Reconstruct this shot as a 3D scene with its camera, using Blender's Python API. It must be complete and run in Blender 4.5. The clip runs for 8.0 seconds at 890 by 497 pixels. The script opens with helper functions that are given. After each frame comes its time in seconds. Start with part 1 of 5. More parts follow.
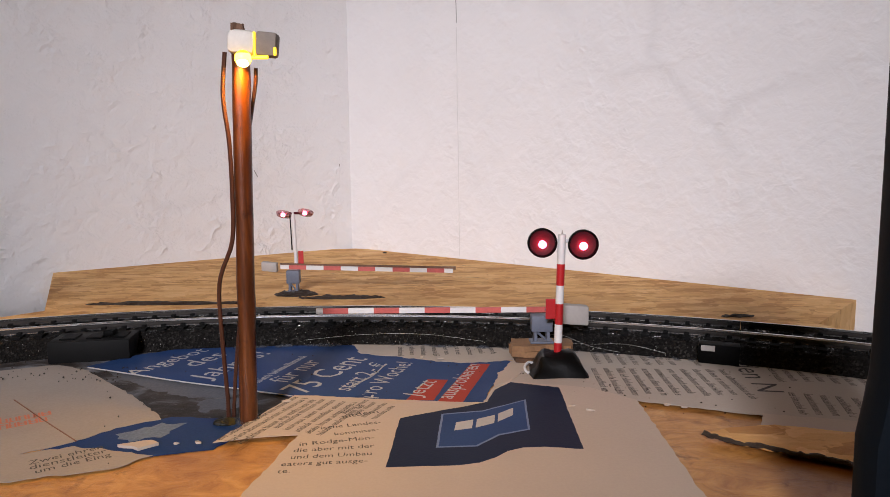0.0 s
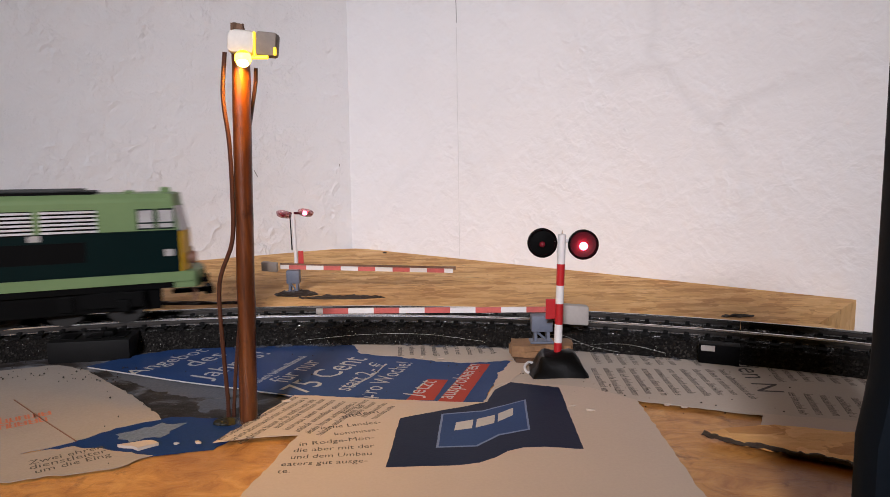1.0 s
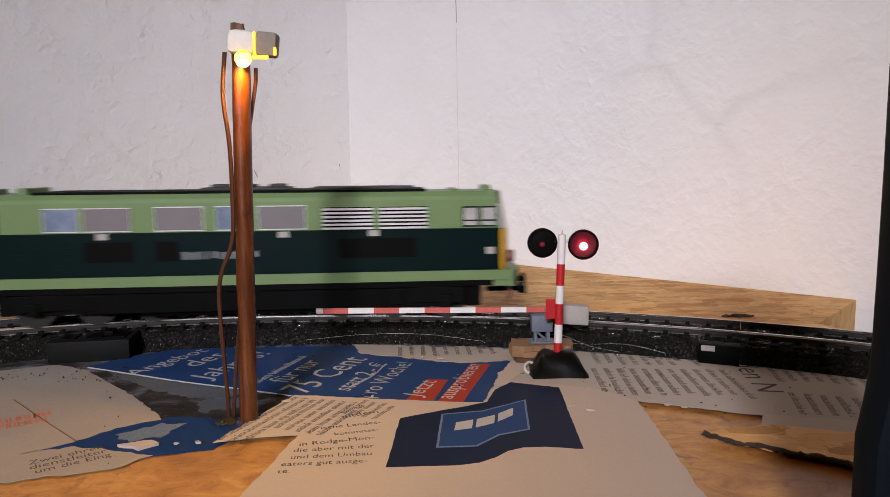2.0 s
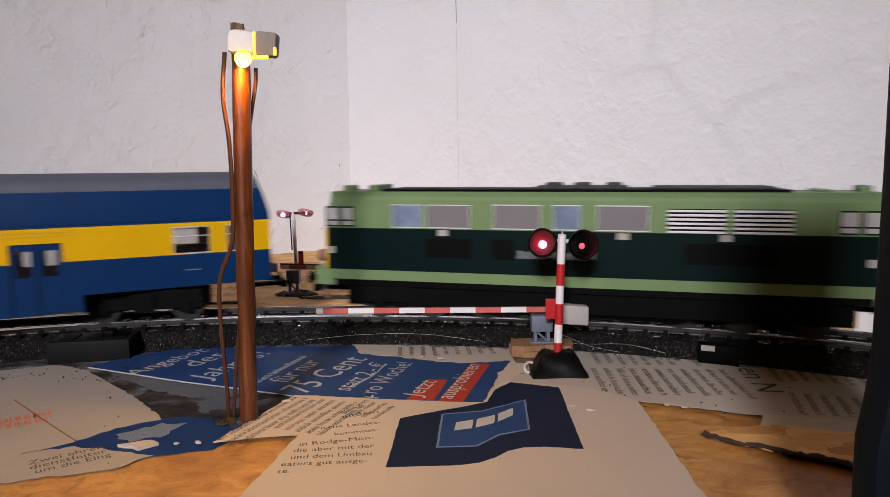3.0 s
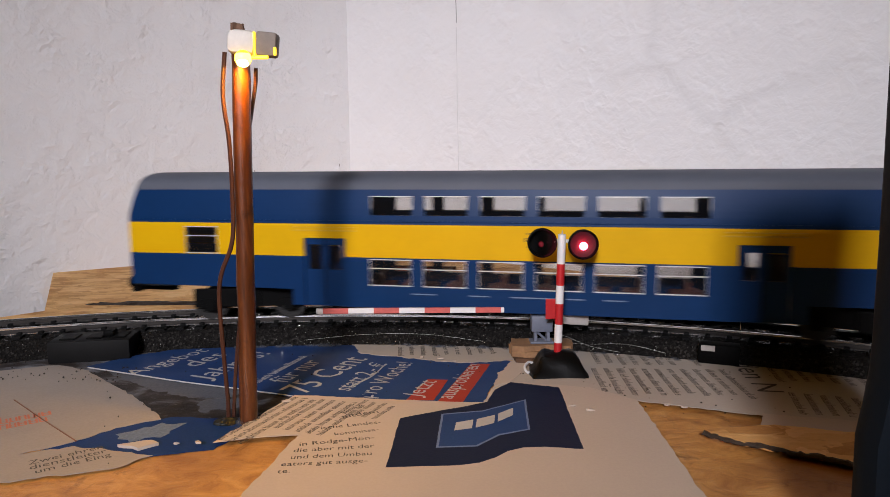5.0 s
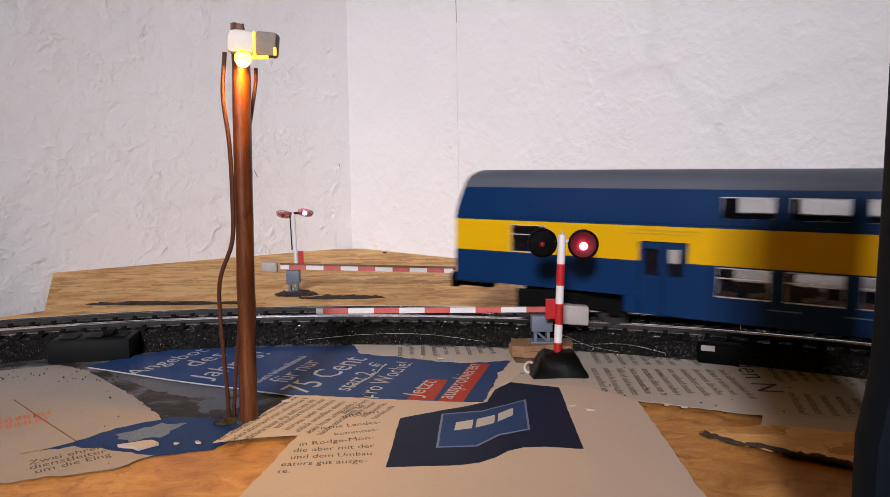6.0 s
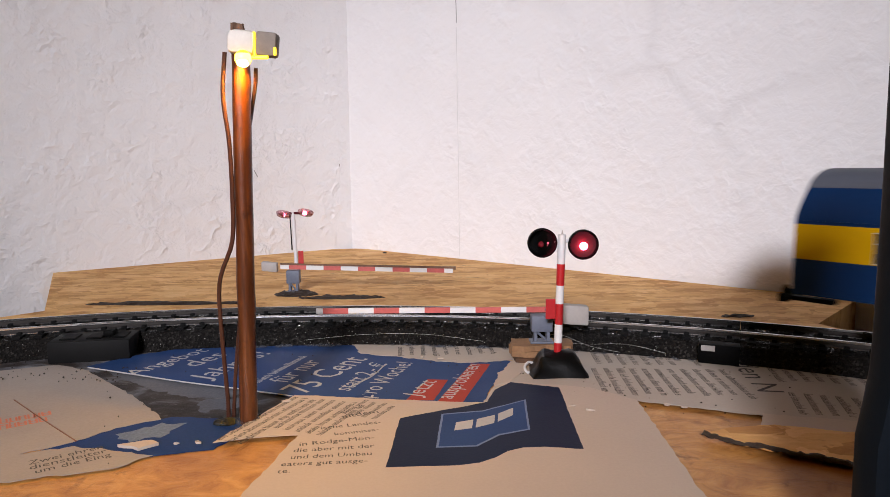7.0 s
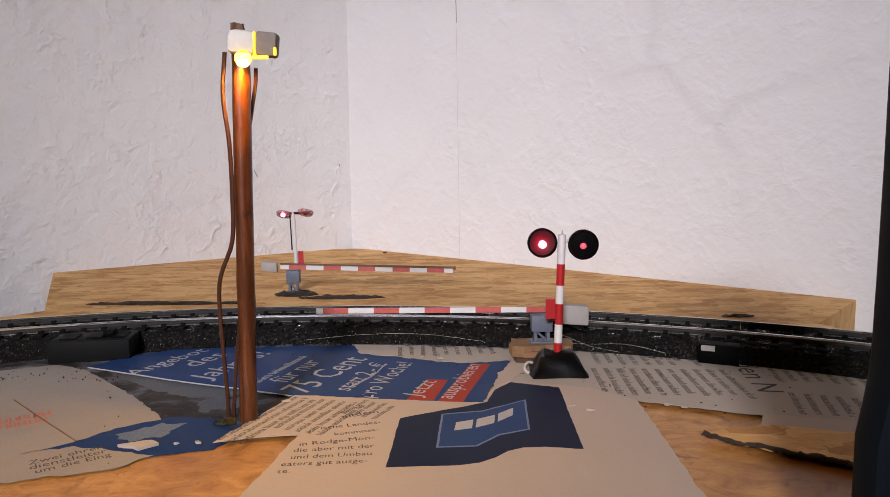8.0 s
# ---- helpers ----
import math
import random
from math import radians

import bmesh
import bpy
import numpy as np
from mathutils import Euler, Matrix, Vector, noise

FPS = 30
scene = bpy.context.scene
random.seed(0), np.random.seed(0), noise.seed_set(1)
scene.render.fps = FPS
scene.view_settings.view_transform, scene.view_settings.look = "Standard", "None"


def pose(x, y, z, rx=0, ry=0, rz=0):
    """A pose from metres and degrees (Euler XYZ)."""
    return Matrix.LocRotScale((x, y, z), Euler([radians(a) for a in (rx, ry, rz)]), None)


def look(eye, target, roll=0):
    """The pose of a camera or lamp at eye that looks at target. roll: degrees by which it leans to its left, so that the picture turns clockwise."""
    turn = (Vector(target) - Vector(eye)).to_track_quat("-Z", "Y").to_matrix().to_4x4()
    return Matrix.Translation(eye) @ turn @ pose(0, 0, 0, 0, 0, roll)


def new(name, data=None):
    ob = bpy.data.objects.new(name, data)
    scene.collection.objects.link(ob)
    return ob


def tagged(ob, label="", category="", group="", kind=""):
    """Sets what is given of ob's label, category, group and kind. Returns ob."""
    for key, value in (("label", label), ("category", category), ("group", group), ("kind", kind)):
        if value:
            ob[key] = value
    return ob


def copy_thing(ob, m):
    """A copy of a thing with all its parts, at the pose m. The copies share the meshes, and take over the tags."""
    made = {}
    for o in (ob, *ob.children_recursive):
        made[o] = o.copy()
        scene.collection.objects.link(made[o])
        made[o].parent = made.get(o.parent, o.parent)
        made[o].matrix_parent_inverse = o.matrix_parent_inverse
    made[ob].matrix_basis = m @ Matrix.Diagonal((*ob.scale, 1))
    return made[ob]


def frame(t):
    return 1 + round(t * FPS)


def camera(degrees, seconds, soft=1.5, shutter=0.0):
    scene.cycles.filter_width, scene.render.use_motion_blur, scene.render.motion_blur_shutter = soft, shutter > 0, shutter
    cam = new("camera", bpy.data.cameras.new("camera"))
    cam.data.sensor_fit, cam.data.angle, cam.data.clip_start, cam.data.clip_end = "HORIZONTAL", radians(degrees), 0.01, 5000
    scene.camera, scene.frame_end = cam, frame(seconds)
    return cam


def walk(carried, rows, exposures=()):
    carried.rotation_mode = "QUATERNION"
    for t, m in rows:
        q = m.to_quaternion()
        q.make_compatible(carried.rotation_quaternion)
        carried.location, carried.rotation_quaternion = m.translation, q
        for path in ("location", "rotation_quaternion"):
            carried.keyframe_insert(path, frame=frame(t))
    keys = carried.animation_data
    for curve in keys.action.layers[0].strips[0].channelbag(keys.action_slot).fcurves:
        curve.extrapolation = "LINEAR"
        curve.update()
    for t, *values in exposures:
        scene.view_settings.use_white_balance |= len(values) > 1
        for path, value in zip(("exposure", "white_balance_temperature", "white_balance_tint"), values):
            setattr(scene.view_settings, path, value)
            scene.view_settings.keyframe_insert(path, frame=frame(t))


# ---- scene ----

from mathutils import geometry

# Table top is z = 0; the railway is H0 (1:87), so plan numbers are in millimetres and scaled by MM.
MM = 0.001
EYE = (0.0, 0.0, 0.06484)
PITCH = radians(6.95)
cam = camera(67.4, 8.0, soft=0.85, shutter=0.6)
VIEW = look(EYE, (0.0, math.cos(PITCH), EYE[2] - math.sin(PITCH)), -0.414)
walk(cam, [(0.0, VIEW), (8.0, VIEW)], [(0.0, -0.08), (1.7, -0.08), (2.8, 0.0), (4.7, 0.0), (6.0, 0.06), (6.5, 0.10), (7.0, 0.15), (7.5, 0.0), (8.0, -0.08)])

# ---------------------------------------------------------------- light
world = bpy.data.worlds.new("world")
scene.world = world
world.use_nodes = True
_n = world.node_tree.nodes
_sky = _n.new("ShaderNodeTexSky")
_sky.sky_type, _sky.sun_disc = "NISHITA", False
_sky.sun_elevation, _sky.sun_rotation = radians(35), radians(200)
_n["Background"].inputs["Strength"].default_value = 0.1
world.node_tree.links.new(_sky.outputs[0], _n["Background"].inputs[0])

# Key light placed from the shadows; its window behind the camera is added.
key_light = bpy.data.lights.new("key_light", "AREA")
key_light.shape, key_light.size, key_light.size_y = "RECTANGLE", 0.20, 0.20
key_light.energy = 0.99
# Narrow spread dims both sides of the view.
key_light.spread = radians(38)
key_light.color = (1.0, 0.98, 1.07)
key_ob = new("key_light", key_light)
key_ob.matrix_world = look((-0.25, -1.085, 0.58), (-0.015, 0.40, 0.035))


# ---------------------------------------------------------------- material helpers
def mat(name, rough=0.5, metal=0.0, spec=0.5):
    m = bpy.data.materials.new(name)
    m.use_nodes = True
    b = m.node_tree.nodes["Principled BSDF"]
    b.inputs["Roughness"].default_value = rough
    b.inputs["Metallic"].default_value = metal
    b.inputs["Specular IOR Level"].default_value = spec
    return m, m.node_tree, b


def node(nt, kind, **vals):
    n = nt.nodes.new(kind)
    for k, v in vals.items():
        n.inputs[k.replace("_", " ")].default_value = v
    return n


def coords(nt, sx=1.0, sy=1.0, sz=1.0, rot=0.0):
    tc = nt.nodes.new("ShaderNodeTexCoord")
    mp = nt.nodes.new("ShaderNodeMapping")
    mp.inputs["Scale"].default_value = (sx, sy, sz)
    mp.inputs["Rotation"].default_value = (0, 0, rot)
    nt.links.new(tc.outputs["Object"], mp.inputs["Vector"])
    return mp.outputs["Vector"]


def noise_tex(nt, vec, scale, detail=4.0, rough=0.55, dist=0.0):
    n = node(nt, "ShaderNodeTexNoise", Scale=scale, Detail=detail, Roughness=rough, Distortion=dist)
    nt.links.new(vec, n.inputs["Vector"])
    return n.outputs["Fac"]


def ramp(nt, fac, stops):
    r = nt.nodes.new("ShaderNodeValToRGB")
    el = r.color_ramp.elements
    while len(el) < len(stops):
        el.new(0.5)
    for e, (p, c) in zip(el, stops):
        e.position, e.color = p, (*c, 1) if len(c) == 3 else c
    nt.links.new(fac, r.inputs["Fac"])
    return r.outputs["Color"]


def mix(nt, fac, a, b, mode="MIX"):
    m = nt.nodes.new("ShaderNodeMix")
    m.data_type, m.blend_type = "RGBA", mode
    for sock, v in ((m.inputs[0], fac), (m.inputs[6], a), (m.inputs[7], b)):
        if hasattr(v, "links"):
            nt.links.new(v, sock)
        elif isinstance(v, (int, float)):
            sock.default_value = v
        else:
            sock.default_value = (*v, 1)
    return m.outputs[2]


def bump(nt, bsdf, height, dist, strength=1.0):
    b = nt.nodes.new("ShaderNodeBump")
    b.inputs["Distance"].default_value = dist
    b.inputs["Strength"].default_value = strength
    nt.links.new(height, b.inputs["Height"])
    nt.links.new(b.outputs["Normal"], bsdf.inputs["Normal"])


def painted(name, col, rough=0.4, var=0.12, scale=300.0, metal=0.0, grain=0.00004, spec=0.5):
    """A coated or moulded surface with faint mottling at two scales and a fine relief."""
    m, nt, b = mat(name, rough, metal, spec)
    v = coords(nt)
    big, small = noise_tex(nt, v, scale * 0.25, 3), noise_tex(nt, v, scale * 3.0, 3)
    lo, hi = tuple(c * (1 - var) for c in col), tuple(min(1, c * (1 + var)) for c in col)
    c1 = ramp(nt, big, [(0.3, lo), (0.7, hi)])
    c2 = mix(nt, 0.35, c1, ramp(nt, small, [(0.3, lo), (0.7, hi)]))
    nt.links.new(c2, b.inputs["Base Color"])
    bump(nt, b, small, grain)
    return m


def glowing(name, col, strength):
    m, nt, b = mat(name, 0.4)
    b.inputs["Base Color"].default_value = (*col, 1)
    b.inputs["Emission Color"].default_value = (*col, 1)
    b.inputs["Emission Strength"].default_value = strength
    return m


# ---------------------------------------------------------------- materials
def wall_material(name, relief, white, crack):
    """Painted wallpaper: worm-like ridges and pits in relief, a faint net of hairline cracks, and a tone (white)
    scaled for each wall's light.
    """
    m, nt, b = mat(name, 0.85, 0, 0.15)
    v = coords(nt)

    def bent(vec, scale, amount):
        n = node(nt, "ShaderNodeTexNoise", Scale=scale, Detail=3.0)
        nt.links.new(vec, n.inputs["Vector"])
        k = nt.nodes.new("ShaderNodeVectorMath")
        k.operation = "MULTIPLY_ADD"
        k.inputs[1].default_value = (amount,) * 3
        nt.links.new(n.outputs["Color"], k.inputs[0])
        nt.links.new(vec, k.inputs[2])
        return k.outputs["Vector"]

    def edges(vec, scale, stops):
        vor = node(nt, "ShaderNodeTexVoronoi", Scale=scale)
        vor.feature = "DISTANCE_TO_EDGE"
        nt.links.new(vec, vor.inputs["Vector"])
        return ramp(nt, vor.outputs["Distance"], stops)

    white3, black3 = (1, 1, 1), (0, 0, 0)
    ridges = edges(bent(v, 60, 0.045), 50.0, [(0.0, white3), (0.12, (0.55, 0.55, 0.55)), (0.30, black3)])
    folds = edges(bent(v, 14, 0.07), 13.0, [(0.0, white3), (0.05, (0.4, 0.4, 0.4)), (0.13, black3)])
    here = ramp(nt, noise_tex(nt, v, 26, 3, 0.6), [(0.46, black3), (0.62, white3)])
    lumps = ramp(nt, noise_tex(nt, v, 85, 4, 0.55, 0.4), [(0.38, black3), (0.68, white3)])
    pits = ramp(nt, noise_tex(nt, v, 210, 2, 0.5), [(0.26, black3), (0.36, white3)])
    grain = noise_tex(nt, v, 520, 4, 0.65)
    h = mix(nt, 0.45, mix(nt, here, black3, ridges), lumps)
    h = mix(nt, 0.22, h, folds)
    h = mix(nt, 0.07, h, pits)
    h = mix(nt, 0.10, h, grain)
    warp = noise_tex(nt, v, 9, 3, 0.6)
    tone = ramp(nt, warp, [(0.3, (0.81 * white, 0.79 * white, 0.785 * white)), (0.7, (0.86 * white, 0.845 * white, 0.845 * white))])
    net = edges(bent(v, 7, 0.16), 6.5, [(0.0, (crack, crack, crack)), (0.02, (crack * 0.6,) * 3), (0.05, black3)])
    broken = ramp(nt, noise_tex(nt, v, 5, 2), [(0.42, black3), (0.60, white3)])
    nt.links.new(mix(nt, mix(nt, broken, black3, net), tone, (0.60, 0.58, 0.575)), b.inputs["Base Color"])
    bump(nt, b, h, 0.0032, relief)
    return m


def osb_material():
    m, nt, b = mat("pressed_strand_board", 0.7, 0, 0.25)
    wob = noise_tex(nt, coords(nt), 55, 4)
    cells = []
    for rot, sc in ((-18, 62), (64, 75)):
        vor = node(nt, "ShaderNodeTexVoronoi", Scale=float(sc), Randomness=1.0)
        nt.links.new(mix(nt, 0.05, coords(nt, 1.0, 2.6, 1.0, radians(rot)), wob), vor.inputs["Vector"])
        cells.append(vor.outputs["Color"])
    fibre = noise_tex(nt, coords(nt, 30, 80, 30, radians(-14)), 5, 6, 0.75, 1.2)
    blot = noise_tex(nt, coords(nt, 1, 2.2, 1, radians(8)), 55, 6, 0.7, 0.8)
    stain = noise_tex(nt, coords(nt), 14, 4, 0.6, 0.4)
    flakes = mix(nt, 0.5, cells[0], cells[1])
    base = ramp(nt, flakes, [(0.25, (0.47, 0.215, 0.06)), (0.5, (0.76, 0.43, 0.155)), (0.75, (0.90, 0.58, 0.26))])
    c = mix(nt, 0.3, base, ramp(nt, fibre, [(0.3, (0.42, 0.19, 0.055)), (0.68, (0.80, 0.475, 0.18))]))
    c1 = mix(nt, ramp(nt, stain, [(0.48, (0, 0, 0)), (0.68, (0.35, 0.35, 0.35))]), c, (0.40, 0.17, 0.05))
    c2 = mix(nt, ramp(nt, blot, [(0.62, (0, 0, 0)), (0.70, (0.7, 0.7, 0.7))]), c1, (0.16, 0.065, 0.02))
    nt.links.new(c2, b.inputs["Base Color"])
    bump(nt, b, mix(nt, 0.5, fibre, flakes), 0.0009, 0.7)
    return m


def lit_stain_material():
    """Bare board stained amber, its colour deepened for the lamp's light: darker, more saturated and a little shiny.
    """
    m, nt, b = mat("amber_stained_lit_board", 0.42, 0, 0.4)
    fibre = noise_tex(nt, coords(nt, 22, 40, 22, radians(20)), 5, 6, 0.72, 0.9)
    blot = noise_tex(nt, coords(nt), 75, 5, 0.7, 0.8)
    c = ramp(nt, fibre, [(0.3, (0.30, 0.115, 0.025)), (0.5, (0.52, 0.25, 0.065)), (0.75, (0.68, 0.38, 0.13))])
    c2 = mix(nt, ramp(nt, blot, [(0.55, (0, 0, 0)), (0.68, (0.8, 0.8, 0.8))]), c, (0.13, 0.045, 0.012))
    big_blot = noise_tex(nt, coords(nt), 17, 3, 0.6, 0.6)
    c3 = mix(nt, ramp(nt, big_blot, [(0.48, (0, 0, 0)), (0.62, (0.65, 0.65, 0.65))]), c2, (0.20, 0.07, 0.018))
    nt.links.new(c3, b.inputs["Base Color"])
    bump(nt, b, mix(nt, 0.4, fibre, blot), 0.0006, 0.7)
    return m


def paper_material(name, col, stain=(0.42, 0.31, 0.19), rough=0.72, var=0.10, spec=0.08):
    m, nt, b = mat(name, rough, 0, spec)
    v = coords(nt)
    fibre, wrinkle, blot = noise_tex(nt, v, 1500, 3), noise_tex(nt, v, 32, 3, 0.5, 0.5), noise_tex(nt, v, 38, 5, 0.7)
    lo = tuple(c * (1 - var) for c in col)
    c = mix(nt, 0.5, ramp(nt, fibre, [(0.3, lo), (0.7, col)]), ramp(nt, wrinkle, [(0.3, lo), (0.7, col)]))
    c2 = mix(nt, ramp(nt, blot, [(0.62, (0, 0, 0)), (0.78, (0.45, 0.45, 0.45))]), c, stain)
    nt.links.new(c2, b.inputs["Base Color"])
    bump(nt, b, mix(nt, 0.1, wrinkle, fibre), 0.0006, 0.5)
    return m


def photo_material():
    """A worn colour photo on newsprint: dark shapes that break up into grey and pale blue."""
    m, nt, b = mat("dark_photo_print", 0.5, 0, 0.1)
    tone = noise_tex(nt, coords(nt, 1.0, 1.6, 1.0, radians(25)), 42, 6, 0.62, 0.8)
    scuff = noise_tex(nt, coords(nt, 40, 90, 40, radians(-30)), 6, 5, 0.7)
    c = ramp(nt, tone, [(0.36, (0.020, 0.015, 0.012)), (0.50, (0.045, 0.038, 0.035)), (0.58, (0.12, 0.12, 0.13)), (0.70, (0.24, 0.245, 0.27))])
    nt.links.new(mix(nt, ramp(nt, scuff, [(0.60, (0, 0, 0)), (0.70, (0.5, 0.5, 0.5))]), c, (0.28, 0.27, 0.26)), b.inputs["Base Color"])
    bump(nt, b, mix(nt, 0.5, tone, scuff), 0.0004, 0.6)
    return m


def ballast_material():
    """Fine black gravel set in glue: dull grains with glassy specks."""
    m, nt, b = mat("black_gravel_roadbed", 0.8, 0, 0.06)
    v = coords(nt)
    vor = node(nt, "ShaderNodeTexVoronoi", Scale=1500.0)
    nt.links.new(v, vor.inputs["Vector"])
    glue, speck = noise_tex(nt, v, 120, 5, 0.7), noise_tex(nt, v, 1100, 2, 0.6)
    patch = noise_tex(nt, v, 60, 3, 0.6)
    dull = ramp(nt, vor.outputs["Color"], [(0.2, (0.006, 0.0054, 0.005)), (0.7, (0.016, 0.0145, 0.013)), (0.95, (0.048, 0.043, 0.039))])
    nt.links.new(mix(nt, ramp(nt, patch, [(0.4, (0, 0, 0)), (0.6, (0.6, 0.6, 0.6))]), dull, (0.009, 0.008, 0.0073)), b.inputs["Base Color"])
    wet = mix(nt, ramp(nt, glue, [(0.50, (0, 0, 0)), (0.58, (1, 1, 1))]), (0, 0, 0), ramp(nt, speck, [(0.54, (0, 0, 0)), (0.60, (1, 1, 1))]))
    nt.links.new(ramp(nt, wet, [(0.0, (0.85, 0.85, 0.85)), (1.0, (0.2, 0.2, 0.2))]), b.inputs["Roughness"])
    nt.links.new(wet, b.inputs["Coat Weight"])
    b.inputs["Coat Roughness"].default_value = 0.1
    bump(nt, b, mix(nt, 0.5, vor.outputs["Distance"], speck), 0.0009, 1.0)
    return m


def pole_material():
    m, nt, b = mat("varnished_brown_dowel", 0.32, 0, 0.5)
    v = coords(nt, 60, 60, 6)
    g = noise_tex(nt, v, 8, 6, 0.65, 0.6)
    blot = noise_tex(nt, coords(nt), 160, 4, 0.6)
    c = ramp(nt, g, [(0.30, (0.030, 0.007, 0.002)), (0.52, (0.095, 0.025, 0.006)), (0.75, (0.19, 0.058, 0.014))])
    c2 = mix(nt, ramp(nt, blot, [(0.58, (0, 0, 0)), (0.7, (0.7, 0.7, 0.7))]), c, (0.03, 0.008, 0.003))
    nt.links.new(c2, b.inputs["Base Color"])
    bump(nt, b, mix(nt, 0.5, g, blot), 0.0006, 0.8)
    return m


def glass_material(name, tint, rough=0.08, alpha=0.35):
    m, nt, b = mat(name, rough, 0, 0.5)
    b.inputs["Base Color"].default_value = (*tint, 1)
    out = nt.nodes["Material Output"]
    tr = nt.nodes.new("ShaderNodeBsdfTransparent")
    mx = nt.nodes.new("ShaderNodeMixShader")
    mx.inputs[0].default_value = alpha
    nt.links.new(tr.outputs[0], mx.inputs[1])
    nt.links.new(b.outputs[0], mx.inputs[2])
    nt.links.new(mx.outputs[0], out.inputs["Surface"])
    return m


def rail_material():
    m, nt, b = mat("worn_nickel_rail", 0.22, 1.0)
    g = noise_tex(nt, coords(nt), 70, 4, 0.6)
    nt.links.new(ramp(nt, g, [(0.3, (0.52, 0.50, 0.49)), (0.7, (0.82, 0.81, 0.80))]), b.inputs["Base Color"])
    nt.links.new(ramp(nt, g, [(0.3, (0.28, 0.28, 0.28)), (0.7, (0.14, 0.14, 0.14))]), b.inputs["Roughness"])
    return m


# Tones 0.965 and 1.04 put the dimmer and brighter wall light into the colour.
WALL_DIMMED = wall_material("rough_white_wallpaper_dimmed", 0.78, 0.965, 0.15)
WALL_SMOOTH_BRIGHTENED = wall_material("finer_white_wallpaper_brightened", 0.50, 1.04, 0.22)
OSB = osb_material()
LIT_STAINED = lit_stain_material()
PAPER = paper_material("cream_newsprint", (0.54, 0.45, 0.375))
# Dirty newsprint, toned darker still for the dim left side of the board.
OLD_NEWS_SHADED = paper_material("dirty_grey_newsprint_shaded", (0.40, 0.345, 0.30), (0.22, 0.16, 0.11), 0.75, 0.18)
NEWS = paper_material("grey_newsprint", (0.48, 0.42, 0.36))
BLUE_PRINT = paper_material("blue_printed_paper", (0.024, 0.062, 0.185), (0.012, 0.028, 0.07), 0.5, 0.3)
BLUE_DEEP = paper_material("deep_blue_printed_paper", (0.012, 0.042, 0.16), (0.006, 0.014, 0.05), 0.45, 0.35)
NAVY_PRINT = paper_material("navy_printed_paper", (0.010, 0.017, 0.046), (0.006, 0.009, 0.02), 0.5, 0.25)
RED_PRINT = paper_material("red_printed_paper", (0.40, 0.05, 0.03), (0.22, 0.03, 0.02), 0.55)
PHOTO = photo_material()
GREY_PHOTO = paper_material("pale_photo_print", (0.15, 0.155, 0.175), (0.06, 0.06, 0.065), 0.5, 0.5)
WHITE_INK = painted("white_print", (0.46, 0.445, 0.435), 0.6, 0.1)
DARK_INK = painted("dark_print", (0.03, 0.025, 0.022), 0.7, 0.3)
FAINT_INK = painted("faint_grey_print", (0.060, 0.048, 0.038), 0.7, 0.35, 900)
LIGHT_BLUE_INK = painted("light_blue_print", (0.13, 0.18, 0.32), 0.55)
ORANGE_INK = painted("orange_red_print", (0.55, 0.16, 0.08), 0.6)
BALLAST = ballast_material()
RAIL = rail_material()
RAIL_SIDE = painted("dark_rail_side", (0.035, 0.03, 0.027), 0.55, 0.3, spec=0.2)
SLEEPER = painted("black_plastic_sleeper", (0.005, 0.005, 0.005), 0.75, 0.3, spec=0.1)
BLACK = painted("black_plastic", (0.002, 0.002, 0.002), 0.6, 0.3, spec=0.06)
DARK_GREY = painted("dark_grey_plastic", (0.008, 0.0078, 0.0078), 0.6, 0.2, spec=0.1)
ROOF_VENT = painted("grey_roof_vent", (0.05, 0.05, 0.048), 0.6, 0.2, spec=0.2)
GREY = painted("blue_grey_plastic", (0.13, 0.145, 0.19), 0.5, 0.15, spec=0.3)
PALE_GREY = painted("pale_grey_plastic", (0.36, 0.33, 0.31), 0.6, 0.12)
CARD = painted("brown_cardboard", (0.25, 0.135, 0.065), 0.85, 0.3, 500)
RED = painted("signal_red_paint", (0.42, 0.012, 0.016), 0.4, 0.15)
FADED_RED = painted("faded_red_paint", (0.50, 0.10, 0.085), 0.5, 0.2)
WHITE = painted("white_paint", (0.68, 0.665, 0.66), 0.45, 0.05)
POLE = pole_material()
WIRE = painted("brown_wire_insulation", (0.06, 0.019, 0.009), 0.4, 0.2)
TAPE = painted("white_paper_tape", (0.68, 0.63, 0.57), 0.7, 0.12)
STUB = painted("charred_brown_wood", (0.16, 0.085, 0.05), 0.85, 0.4, 700)
GREEN = painted("light_green_lacquer", (0.155, 0.228, 0.102), 0.4, 0.07, spec=0.15)
DARK_GREEN = painted("dark_green_lacquer", (0.0012, 0.0085, 0.0085), 0.4, 0.1, spec=0.08)
YELLOW = painted("yellow_lacquer", (0.58, 0.33, 0.004), 0.4, 0.06, spec=0.3)
COACH_BLUE = painted("coach_blue_lacquer", (0.003, 0.025, 0.090), 0.4, 0.08, spec=0.14)
COACH_YELLOW = painted("coach_yellow_lacquer", (0.64, 0.36, 0.002), 0.45, 0.05, spec=0.12)
ROOF_GREY = painted("roof_grey_lacquer", (0.092, 0.10, 0.125), 0.6, 0.08, spec=0.2)
SILVER = painted("silver_trim", (0.72, 0.72, 0.72), 0.3, 0.05, 300, 0.4)
PANE_GREY = painted("grey_window_blind", (0.17, 0.155, 0.16), 0.35, 0.06, spec=0.3)
PANE_DARK = painted("dark_grey_window_blind", (0.055, 0.06, 0.078), 0.35, 0.1, spec=0.3)
